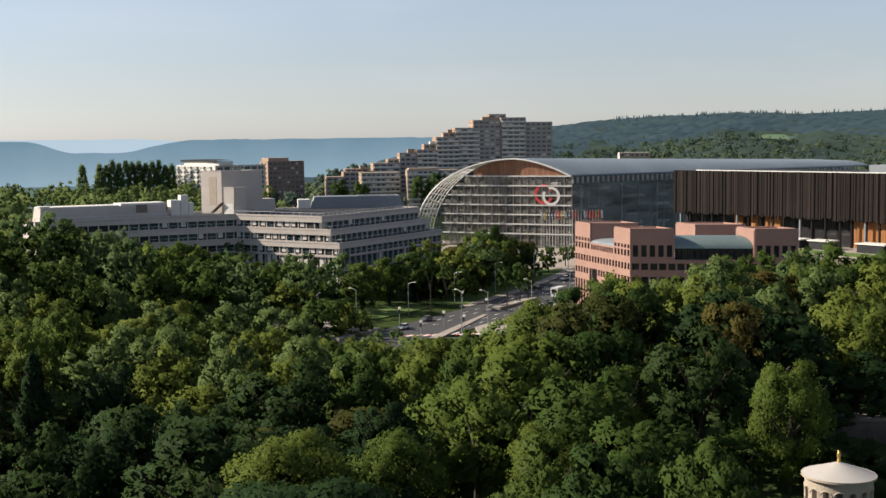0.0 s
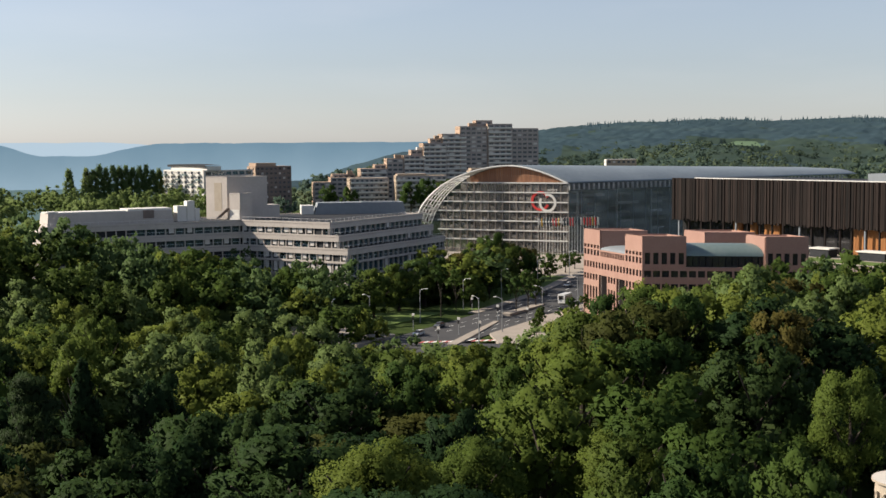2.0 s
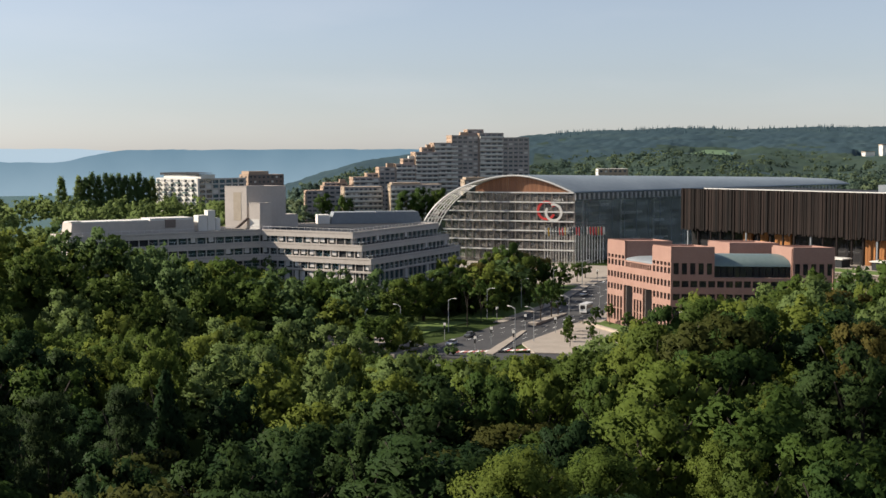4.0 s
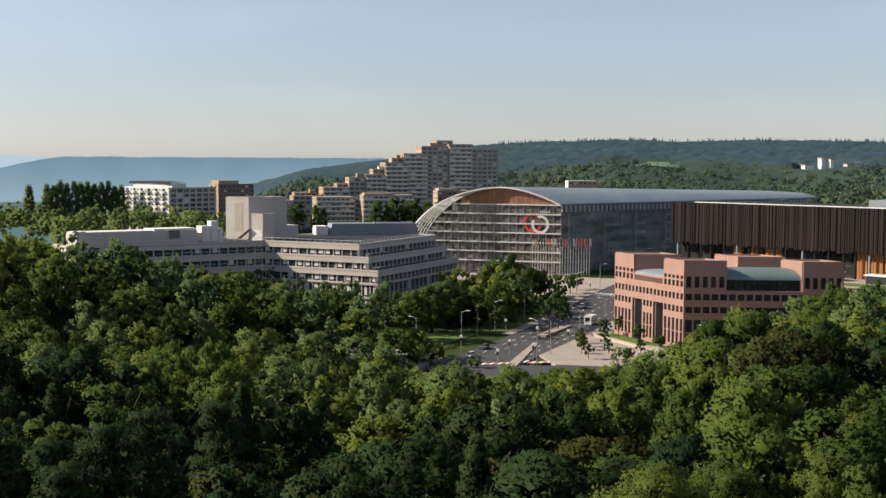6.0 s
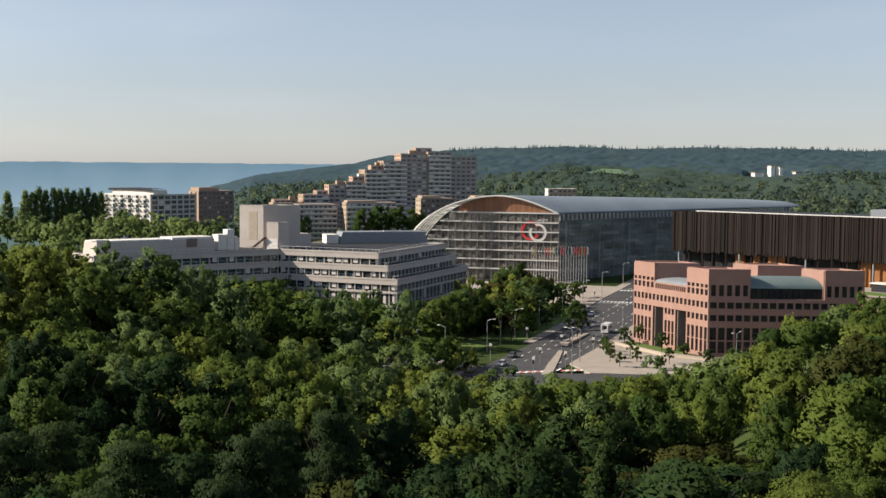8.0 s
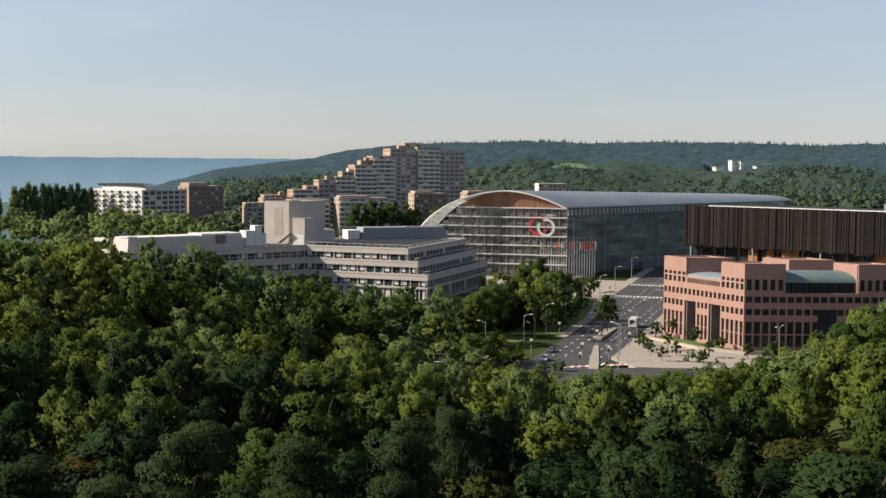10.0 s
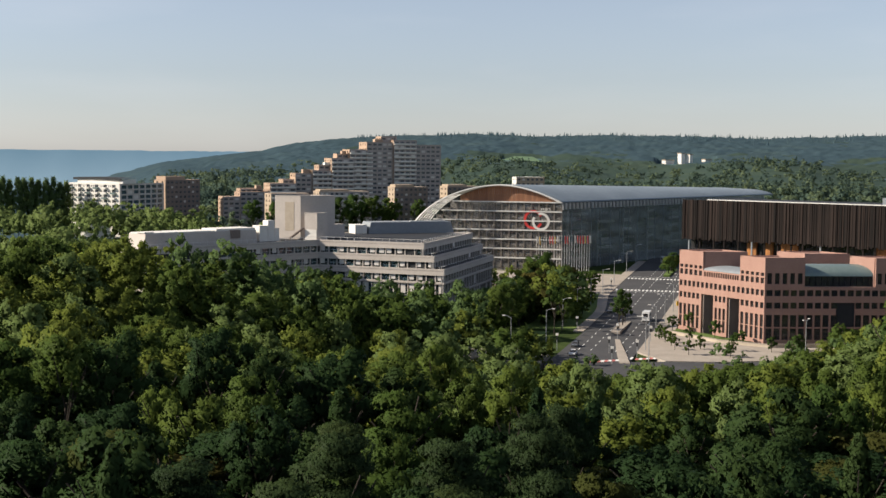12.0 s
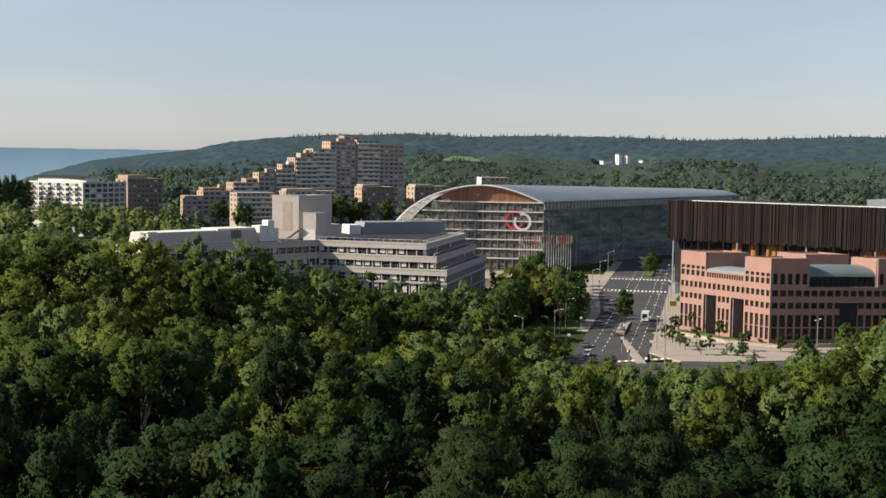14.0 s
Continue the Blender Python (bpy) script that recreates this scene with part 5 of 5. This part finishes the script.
def woods(name, places, mat, seed, clumps, leaves, leaf, label):
    """Joined crowns for woodland too dense to count."""
    variants = [crown_data(seed + k, clumps, leaves, leaf=leaf, fill=0.85) for k in range(4)]
    r = random.Random(seed)
    vs, fs, ns, count = [], [], [], 0
    for x, y, z, rad, h in places:
        v, f, nv = variants[r.randrange(4)]
        a = r.uniform(0, math.tau)
        c, s = math.cos(a), math.sin(a)
        w = np.stack([(v[:, 0] * c - v[:, 1] * s) * rad + x, (v[:, 0] * s + v[:, 1] * c) * rad + y, v[:, 2] * h / 2.05 + z], 1)
        vs.append(w)
        ns.append(np.stack([nv[:, 0] * c - nv[:, 1] * s, nv[:, 0] * s + nv[:, 1] * c, nv[:, 2]], 1))
        fs += [tuple(i + count for i in q) for q in f]
        count += len(w)
    ob = new(name, mesh_of(name, np.concatenate(vs), fs, mat, np.concatenate(ns)))
    return tagged(ob, label, "woods", kind="stuff")


mid = []
for x, y in rest:
    top = canopy(x, y) + rng.uniform(-4.0, 2.0)
    h = rng.uniform(13, 18)
    mid.append((x, y, top - h, rng.uniform(5.5, 8.6), h))
close, beyond = mid[:200], mid[200:]
for k, m, lab in ((0, M_LEAF, "dense broad-leaved woods on the valley slope"), (1, M_LEAF_LIGHT, "bright green broad-leaved woods on the valley slope"), (2, M_LEAF_FAR, "green broad-leaved woods near the offices")):
    woods("woods", close[k::3], m, 200 + 4 * k, 55, 36, 0.055, lab)
    woods("woods", beyond[k::3], m, 220 + 4 * k, 33, 18, 0.08, lab)
# belt behind the concrete offices and round the flats
belt = []
for k in range(620):
    x, y = rng.uniform(-360, 175), rng.uniform(150, 485)
    if kept_clear(x, y, 3) or x > 45 and y < 360:
        continue
    top = 20 + 6 * rng.random() + (4 if y > 330 else 0) - (4 if x > 60 else 0)
    h = rng.uniform(12, 17)
    belt.append((x, y, top - h, rng.uniform(5, 8), h))
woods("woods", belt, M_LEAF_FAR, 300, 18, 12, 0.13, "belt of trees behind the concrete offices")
def slope_woods():
    """Leafy crowns on the slope below the ridge, in hedges and stands."""
    r = random.Random(44)
    stands = {}
    for k in range(2900):
        a = r.uniform(12, 63)
        dist = 700 + 2050 * r.random() ** 0.8
        if abs(a - 33.9) < 1.2 and dist > 2450 or abs(a - 41.2) < 1.3 and dist > 2480:
            continue
        x, y = -220 + dist * math.sin(radians(a)), -290 + dist * math.cos(radians(a))
        if dist < 1300 and y < 420 and x < 420:
            continue
        clump = noise.noise((x / 170, y / 170, 4))
        if clump < -0.28:
            continue
        h = r.uniform(12, 19) * (1 + 0.35 * clump)
        lean = noise.noise((x / 60, y / 60, 8)) + r.uniform(-0.35, 0.35)
        stands.setdefault((dist > 1450, lean > 0.08), []).append((x, y, ground_z(x, y) - 1, r.uniform(6.5, 11), h))
    for (far, light), places in stands.items():
        woods("woods", places, M_LEAF_HAZE_SLOPE_LIGHT if light else M_LEAF_HAZE_SLOPE, 500 + 8 * far + 4 * light, 11 if far else 22, 10 if far else 12, 0.17 if far else 0.13,
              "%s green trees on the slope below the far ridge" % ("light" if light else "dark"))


slope_woods()


def ridge_woods():
    """Closed canopy of the far ridge: rounded crowns side by side and conifers on the crest, haze painted in as bluer
    leaves.
    """
    vs, fs, haze_bands = [], [], []
    na, nd = 500, 190
    for j in range(nd):
        dist = 1900 * (4250 / 1900) ** (j / (nd - 1))
        for i in range(na):
            a = 10 + 54 * i / (na - 1)
            az = radians(a)
            x, y = -220 + dist * math.sin(az), -290 + dist * math.cos(az)
            open_land = abs(a - 33.9) < 0.95 and 2560 < dist < 2900 or abs(a - 41.2) < 1.3 and 2660 < dist < 2800
            d = noise.voronoi((x / 15, y / 15, 0))[0][0]
            e = noise.voronoi((x / 42, y / 42, 5))[0][0]
            h = 0.0 if open_land else 8 - 7 * (1 - smooth(1.1, 2.2, abs(a - 33.9))) * (2300 < dist < 3000) + 4.5 * max(0, 1 - d * d * 1.4) + 6 * max(0, 1 - e * e) + 5 * noise.noise((x / 130, y / 130, 1))
            vs.append((x, y, ground_z(x, y) + h * (0.35 + 0.65 * smooth(2400, 2900, dist))))
    for j in range(nd - 1):
        dist = 1900 * (4250 / 1900) ** (j / (nd - 1))
        for i in range(na - 1):
            k = j * na + i
            fs.append((k, k + na, k + na + 1, k + 1))
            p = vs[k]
            # The farther and left faces take the bluer colour that carries the haze.
            haze_bands.append(1 if i * 54 / (na - 1) + 10 > 26 and dist + 420 * noise.noise((p[0] / 60, p[1] / 60, 2)) + 700 * noise.noise((p[0] / 300, p[1] / 300, 7)) < 2750 else 0)
    ob = piece("woods", vs, fs, M_LEAF_HAZE_HILL, smooth=True)
    ob.data.materials.append(M_LEAF_HAZE_SLOPE)
    ob.data.polygons.foreach_set("material_index", haze_bands)
    tagged(ob, "far wooded ridge with blue haze painted into its leaves", "woods", kind="stuff")
    r = random.Random(12)
    vs, fs = [], []
    for k in range(1800):
        az = radians(r.uniform(26.5, 63))
        dist = r.uniform(3550, 4150) if k < 1350 else r.uniform(3350, 3600)
        x, y = -220 + dist * math.sin(az), -290 + dist * math.cos(az)
        if noise.noise((x / 140, y / 140, 9)) < -0.05:
            continue
        z, w, h = ground_z(x, y) + 6, r.uniform(3.0, 5.0), r.uniform(13, 24)
        c = len(vs)
        vs += [(x + w * math.cos(q * 1.2566), y + w * math.sin(q * 1.2566), z) for q in range(5)] + [(x, y, z + h)]
        fs += [(c + q, c + (q + 1) % 5, c + 5) for q in range(5)]
    tagged(piece("conifers", vs, fs, M_LEAF_HAZE_HILL, smooth=True), "spires of far conifers on the ridge", "woods", kind="stuff")


ridge_woods()
for k in range(13):
    f = k / 12
    x = -127 + 54 * (0 if k == 0 else (0.12 + 0.88 * f))
    tree(x, 499 - 7 * f + rng.uniform(-2, 2), 39.5 + rng.uniform(-2, 2.2), 3.6, "poplar", k, k * 1.1, "tall dark green poplar in a row", base=8)


# ---- avenue, square and street furniture ----
def paint(name, quads, mat, label, lift=0.235):
    """Road marking: thin raised quads in road coordinates."""
    vs, fs = [], []
    for s0, s1, o0, o1 in quads:
        k = len(vs)
        for s, o in ((s0, o0), (s1, o0), (s1, o1), (s0, o1)):
            p = ROAD_C + ROAD_D * s + ROAD_N * o
            vs.append((p.x, p.y, plateau(*(ROAD_C + ROAD_D * s)) + lift))
        fs.append((k + 3, k + 2, k + 1, k))
    return tagged(piece(name, vs, fs, mat), label, "road marking", kind="structure")


paint("road_marking", [(s, s + 3.2, o - 0.1, o + 0.1) for o in (-6.2, -2.6, 4.4, 7.4) for s in range(-96, 170, 8)], M_LINE, "white dashed lane lines on the avenue")
paint("road_marking", [(s - 1.9, s + 1.9, o, o + 0.75) for s in (48, 86) for o in np.arange(-15, 10, 1.5)], M_LINE, "white zebra crossing on the avenue")
paint("road_marking", [(-108.5, -104.5, o, o + 0.7) for o in np.arange(7.2, 10.2, 1.4)] + [(s, s + 0.35, -15, 2) for s in (44, 92)], M_LINE, "white stop lines on the avenue")
BARS = [o for o in np.arange(0.4, 7.6, 0.9)] + [o for o in np.arange(11.6, 18.0, 0.9)]
paint("road_marking", [(-118.2 + 0.72 * o, -115.4 + 0.72 * o, o, o + 0.9) for o in BARS[0::2]], M_REDLINE, "red bars of a crossing", 0.36)
paint("road_marking", [(-118.2 + 0.72 * o, -115.4 + 0.72 * o, o, o + 0.9) for o in BARS[1::2]], M_LINE, "white bars of a crossing", 0.36)


def flat(name, pts, z0, z1, mat, label, category):
    bm = bmesh.new()
    prism(bm, pts, z0, z1)
    return tagged(part(name, bm, mat), label, category, kind="structure")


flat("pavement", [(-47, -10), (-36, -18), (-10, -28), (48, -44), (52, -32), (-0.6, -3), (-0.6, 44), (-8, 44)] + [along(s, 10.6)[:2] for s in range(-60, -100, -9)], -1.5, 0.42, M_PAVE, "pale paved square before the pink offices", "pavement")
flat("road", [(-84, -22), (-60, -4), (-47, -10), (-36, -18), (-10, -28), (48, -44), (50, -55), (-14, -38), (-40, -30), (-66, -36)], -2, 0.2, M_ASPHALT, "grey asphalt side street along the square", "road")
flat("lawn", [(-8.5, 34), (-1.2, 40), (-1.2, 2), (-6.0, -1), (-9.5, 10)], 0.3, 0.62, M_GRASS, "strip of lawn beside the pink offices", "lawn")
flat("lawn", [(-14, -22), (46, -36), (46.5, -38.5), (-14, -25)], 0.3, 0.66, M_GRASS, "strip of lawn along the square", "lawn")
flat("lawn", [(-80, 28), (-62, 34), (-40, 52), (-52, 62), (-84, 44)], -1, 0.3, M_GRASS, "lawn beside the crossing", "lawn")


def low_wall(p0, p1, z0, z1, label="low pale stone wall"):
    d, n = unit(p0, p1)
    w = thing("low_wall", label, "wall", "walls round the square")
    bm = bmesh.new()
    slab(bm, p0, d, 0, n, 0, 0.4, z0, z1)
    part("body", bm, M_STONE, w)
    bm = bmesh.new()
    slab(bm, p0, d, -0.1, n + 0.1, -0.1, 0.5, z1, z1 + 0.12)
    part("coping", bm, M_PAVE, w)


low_wall((-10, 36), (-10.5, 8), 0.3, 1.3)
low_wall((-10.5, 8), (-4, -7), 0.3, 1.3)
low_wall((-4, -7), (46, -33), 0.3, 1.4)
low_wall((-14, -26), (47, -41), 0.3, 0.9)

ISLAND = [along(s, o)[:2] for s, o in ((-117, 8.4), (-117, 11.2), (-100, 8.0), (-73, 2.6), (-73, 1.2), (-100, 5.4))]
flat("traffic_island", ISLAND, -1, 0.40, M_PAVE, "long pale traffic island at the crossing", "traffic island")
flat("traffic_island", [along(s, o)[:2] for s, o in ((-62, -1.6), (-62, 1.2), (-36, 1.4), (-36, -1.8))], -1, 1.1, M_PAVE, "planted traffic island in the avenue", "traffic island")
flat("traffic_island", [along(s, o)[:2] for s, o in ((96, -1.0), (96, 1.6), (150, 3.0), (150, -2.0))], 2, 4.75, M_GRASS, "planted median in the avenue", "traffic island")
flat("terrace", [along(s, o)[:2] for s, o in ((-128, -46), (-128, -12), (-108, -12), (-100, -30), (-104, -46))], -2, 0.35, M_PAVE, "pale paved corner at the crossing", "pavement")
flat("low_roof", [(-8, 168), (14, 150), (36, 176), (12, 196)], 1, 6.2, M_PAVE, "low pale concrete roof before the glass hall", "roof")


def street_lamp(x, y, h, turn, double=False, z=None):
    z = plateau(x, y) + 0.3 if z is None else z
    e = thing("street_lamp", "tall grey street lamp with a curved arm", "street lamp", "street lamps", (x, y, z))
    e.rotation_euler = (0, 0, turn)
    bm = bmesh.new()
    tube(bm, (0, 0, -0.3), (0, 0, h), 0.14, 7, 0.08)
    part("pole", bm, M_POLE, e)
    for sgn in ((1, -1) if double else (1,)):
        bm = bmesh.new()
        tube(bm, (0, 0, h - 0.4), (0.9 * sgn, 0, h + 0.1), 0.06, 5)
        tube(bm, (0.9 * sgn, 0, h + 0.1), (2.0 * sgn, 0, h + 0.3), 0.06, 5)
        part("arm", bm, M_POLE, e)
        bm = bmesh.new()
        slab(bm, (1.7 * sgn, -0.2), (1, 0), 0, 0.9 * sgn, 0, 0.4, h + 0.2, h + 0.36)
        part("lamp_head", bm, M_WHITE, e)


road_turn = math.atan2(ROAD_N.y, ROAD_N.x)
for s in (-92, -64, -36, -6, 24, 56, 96, 130):
    x, y, z = along(s, 12.5)
    street_lamp(x, y, 9.5, road_turn + math.pi)
    x, y, z = along(s + 9, -18)
    street_lamp(x, y, 9.5, road_turn)
for x, y, h, t in ((-12.2, -27.4, 11, 0.4), (18, -34, 9, 0.5), (40, -40, 9, 0.5), (-52, -9, 12, 2.0), (-83, 22, 9, 1.0), (-70, 30, 9, 2.2)):
    street_lamp(x, y, h, t, t == 0.4, 0.3)


def traffic_light(x, y, turn, z):
    e = thing("traffic_light", "traffic light on a slim grey pole", "traffic light", "traffic lights", (x, y, z))
    e.rotation_euler = (0, 0, turn)
    bm = bmesh.new()
    tube(bm, (0, 0, -0.3), (0, 0, 4.2), 0.09, 6)
    part("pole", bm, M_POLE, e)
    bm = bmesh.new()
    slab(bm, (-0.18, -0.3), (1, 0), 0, 0.36, 0, 0.3, 2.9, 3.9)
    part("signal_head", bm, M_TYRE, e)
    bm = bmesh.new()
    slab(bm, (-0.4, -0.02), (1, 0), 0, 0.8, 0, 0.05, 3.95, 4.7)
    part("sign_plate", bm, M_WHITE, e)


for s, o in ((-104, 11.5), (-118, 6.5), (-100, 3.2), (-98, -12), (-72, 1.8), (-74, 12), (46, 11.5), (46, -16.5), (90, 11.5), (-60, -12.5)):
    x, y, z = along(s, o)
    traffic_light(x, y, road_turn, z + 0.2)


def wheel(e, x, y, r=0.34):
    bm = bmesh.new()
    tube(bm, (x, y - 0.12, r), (x, y + 0.12, r), r, 12)
    w = part("wheel", bm, M_TYRE, e)
    bm = bmesh.new()
    tube(bm, (x, y - 0.125, r), (x, y + 0.125, r), r * 0.55, 10)
    part("rim", bm, M_POLE, w)


def car(x, y, z, turn, mat, label):
    e = thing("car", label, "car", "cars on the avenue", (x, y, z))
    e.rotation_euler = (0, 0, turn)
    bm = bmesh.new()
    prof = [(-2.1, 0.35), (2.1, 0.35), (2.15, 0.75), (1.2, 0.92), (-1.9, 0.95), (-2.15, 0.8)]
    lo = [bm.verts.new((a, -0.88, b)) for a, b in prof]
    hi = [bm.verts.new((a, 0.88, b)) for a, b in prof]
    bm.faces.new(lo)
    bm.faces.new(hi[::-1])
    for k in range(6):
        bm.faces.new((lo[k], hi[k], hi[(k + 1) % 6], lo[(k + 1) % 6]))
    part("body", bm, mat, e)
    bm = bmesh.new()
    prof = [(-1.85, 0.93), (1.15, 0.92), (0.4, 1.42), (-1.4, 1.42)]
    lo = [bm.verts.new((a, -0.78 + 0.12 * (b > 1), b)) for a, b in prof]
    hi = [bm.verts.new((a, 0.78 - 0.12 * (b > 1), b)) for a, b in prof]
    bm.faces.new(lo)
    bm.faces.new(hi[::-1])
    for k in range(4):
        bm.faces.new((lo[k], hi[k], hi[(k + 1) % 4], lo[(k + 1) % 4]))
    part("cabin", bm, M_GLASS, e)
    bm = bmesh.new()
    slab(bm, (-1.4, -0.62), (1, 0), 0, 1.8, 0, 1.24, 1.42, 1.47)
    part("roof", bm, mat, e)
    for a in (-1.3, 1.3):
        for b in (-0.8, 0.8):
            wheel(e, a, b)


def coach(x, y, z, turn, n, h, label, name="bus"):
    e = thing(name, label, name, "", (x, y, z))
    e.rotation_euler = (0, 0, turn)
    bm = bmesh.new()
    prism(bm, [(-n / 2, -1.2), (n / 2, -1.2), (n / 2 + 0.15, -0.9), (n / 2 + 0.15, 0.9), (n / 2, 1.2), (-n / 2, 1.2)], 0.4, 1.5)
    prism(bm, [(-n / 2, -1.2), (n / 2 - 0.2, -1.2), (n / 2 - 0.1, 1.2), (-n / 2, 1.2)], h - 0.5, h)
    part("body", bm, M_CAR_WHITE, e)
    bm = bmesh.new()
    prism(bm, [(-n / 2 + 0.05, -1.15), (n / 2 - 0.1, -1.15), (n / 2 - 0.1, 1.15), (-n / 2 + 0.05, 1.15)], 1.5, h - 0.5)
    part("window_band", bm, M_GLASS, e)
    for a in (-n / 2 - 0.02,):
        bm = bmesh.new()
        slab(bm, (a, -1.2), (0, 1), 0, 0.35, -0.02, 0.3, 1.5, h - 0.5)
        slab(bm, (a, 0.85), (0, 1), 0, 0.35, -0.02, 0.3, 1.5, h - 0.5)
        part("rear_pillar", bm, M_CAR_WHITE, e)
    for a in (-n / 2 + 1.2, n / 2 - 1.4):
        for b in (-1.08, 1.08):
            wheel(e, a, b, 0.45)


along_turn = math.atan2(ROAD_D.y, ROAD_D.x)
x, y, z = along(-30, 5.9)
coach(x, y, z + 0.12, along_turn, 6.4, 3.2, "white van driving up the avenue", "van")
x, y, z = along(152, -6)
coach(x, y, z + 0.12, along_turn + 0.2, 12, 3.1, "white city bus on the avenue")
for s, o, m, lab in ((-14, -8.5, M_CAR_GREY, "dark grey car on the avenue"), (8, -8.4, M_CAR_WHITE, "pale car on the avenue"), (-90, -8, M_CAR_GREY, "dark grey car on the avenue"), (-106, -6, M_CAR_WHITE, "pale car on the avenue")):
    x, y, z = along(s, o)
    car(x, y, z + 0.12, along_turn + math.pi, m, lab)
# sign board and yellow hoarding by the footway
e = thing("sign_board", "white sign board on two posts", "sign", "", (*along(28, 15)[:2], 2.5))
bm = bmesh.new()
slab(bm, (-2, 0), (0.9, -0.43), 0, 4, 0, 0.2, 2.0, 6.0)
part("panel", bm, M_WHITE, e)
bm = bmesh.new()
tube(bm, (-1.6, 0, -0.2), (-1.6, 0, 2.2), 0.1)
tube(bm, (1.2, -1.3, -0.2), (1.2, -1.3, 2.2), 0.1)
part("posts", bm, M_POLE, e)
e = thing("hoarding", "small yellow site hoarding on the footway", "hoarding", "", (*along(6, 13.5)[:2], 2.1))
bm = bmesh.new()
slab(bm, (-1.2, 0), (0.9, -0.43), 0, 2.6, 0, 0.3, 0, 1.8)
part("panel", bm, M_YELLOW, e)

# street trees
SMALL = "young street tree with a small open crown"
for x, y, top, r in ((-21, 22, 5.2, 1.6), (-24, 16, 5.5, 1.5), (-27, 10, 5.0, 1.5), (-20, 10, 6.0, 1.6), (-31, 4, 4.6, 1.3), (-24, 1, 5.0, 1.5), (-18, -6, 5.4, 1.5), (-10, -13, 5.5, 1.6), (-34, -5, 5.0, 1.5), (-27, -14, 4.8, 1.5),
                     (-6, -19, 6.5, 2.0), (8, -20, 7.0, 2.2), (21, -30, 8.5, 2.4), (33, -33, 7.5, 2.4), (3, -31, 4.5, 1.8), (-4.5, 27, 7.5, 1.7), (-5, 15, 6.5, 2.0), (-4.5, 5, 4.0, 2.2), (-6, 33, 6.0, 2.0)):
    tree(x, y, top, r, "broad", int(x * 7 + y) % 5, x, SMALL, base=0.3)
for s, o, h, r in ((-55, 0, 12, 2.8), (-46, 0, 13, 3.0), (-40, 0, 9, 2.4), (104, 0.5, 7, 3.5), (116, 0.5, 8, 4), (130, 0.5, 8, 4), (6, 19, 12, 3.2), (-2, 20, 10, 3.0), (-62, -17, 14, 2.2), (-70, -18, 16, 2.4), (-48, -19, 11, 2.5), (-30, -21, 10, 3.0), (-12, -22, 10, 3), (16, -25, 11, 3.5), (34, -27, 9, 3.5), (-22, -17, 6, 2.4), (-6, -18, 7, 2.8), (8, -20, 6, 2.6), (24, -22, 7, 3.0), (44, -24, 8, 3.0), (56, -25, 7, 2.8)):
    x, y, z = along(s, o)
    tree(x, y, z + h, r, "broad", int(s) % 5, s, "slender street tree beside the avenue", base=z)
for s, o, h, r in ((-44, -27, 13, 5), (-34, -29, 14, 5.5), (-22, -28, 13, 5), (-12, -30, 14, 5), (0, -28, 15, 5.5), (12, -30, 14, 5), (24, -31, 13, 5), (-52, -33, 14, 5.5), (-40, -38, 15, 6), (-18, -38, 15, 6), (4, -38, 15, 6)):
    x, y, z = along(s, o)
    tree(x, y, z + h, r, "broad", (0, 6, 2, 6, 5)[int(abs(s)) % 5], s, "broad-leaved tree in the row beside the avenue", base=z)
for x, y, top, r in ((0, 112, 20.6, 7.5), (-10, 103, 18, 6.5), (8, 122, 17, 5.5), (-20, 88, 17, 6.5), (-64, 47, 16, 7), (-88, 49, 15, 7), (-52, 60, 16, 7), (-40, 72, 16, 6.5), (-30, 84, 15, 6)):
    tree(x, y, top, r, "broad", int(top) % 6, x, BROAD_LABEL)
for x, y, top, r in ((62, 400, 31, 7), (72, 398, 33, 8), (82, 396, 32, 7), (92, 392, 31, 7), (30, 420, 28, 6), (20, 430, 29, 6), (108, 386, 30, 5)):
    tree(x, y, top, r, "broad", int(x) % 4, x, BROAD_LABEL, base=6)
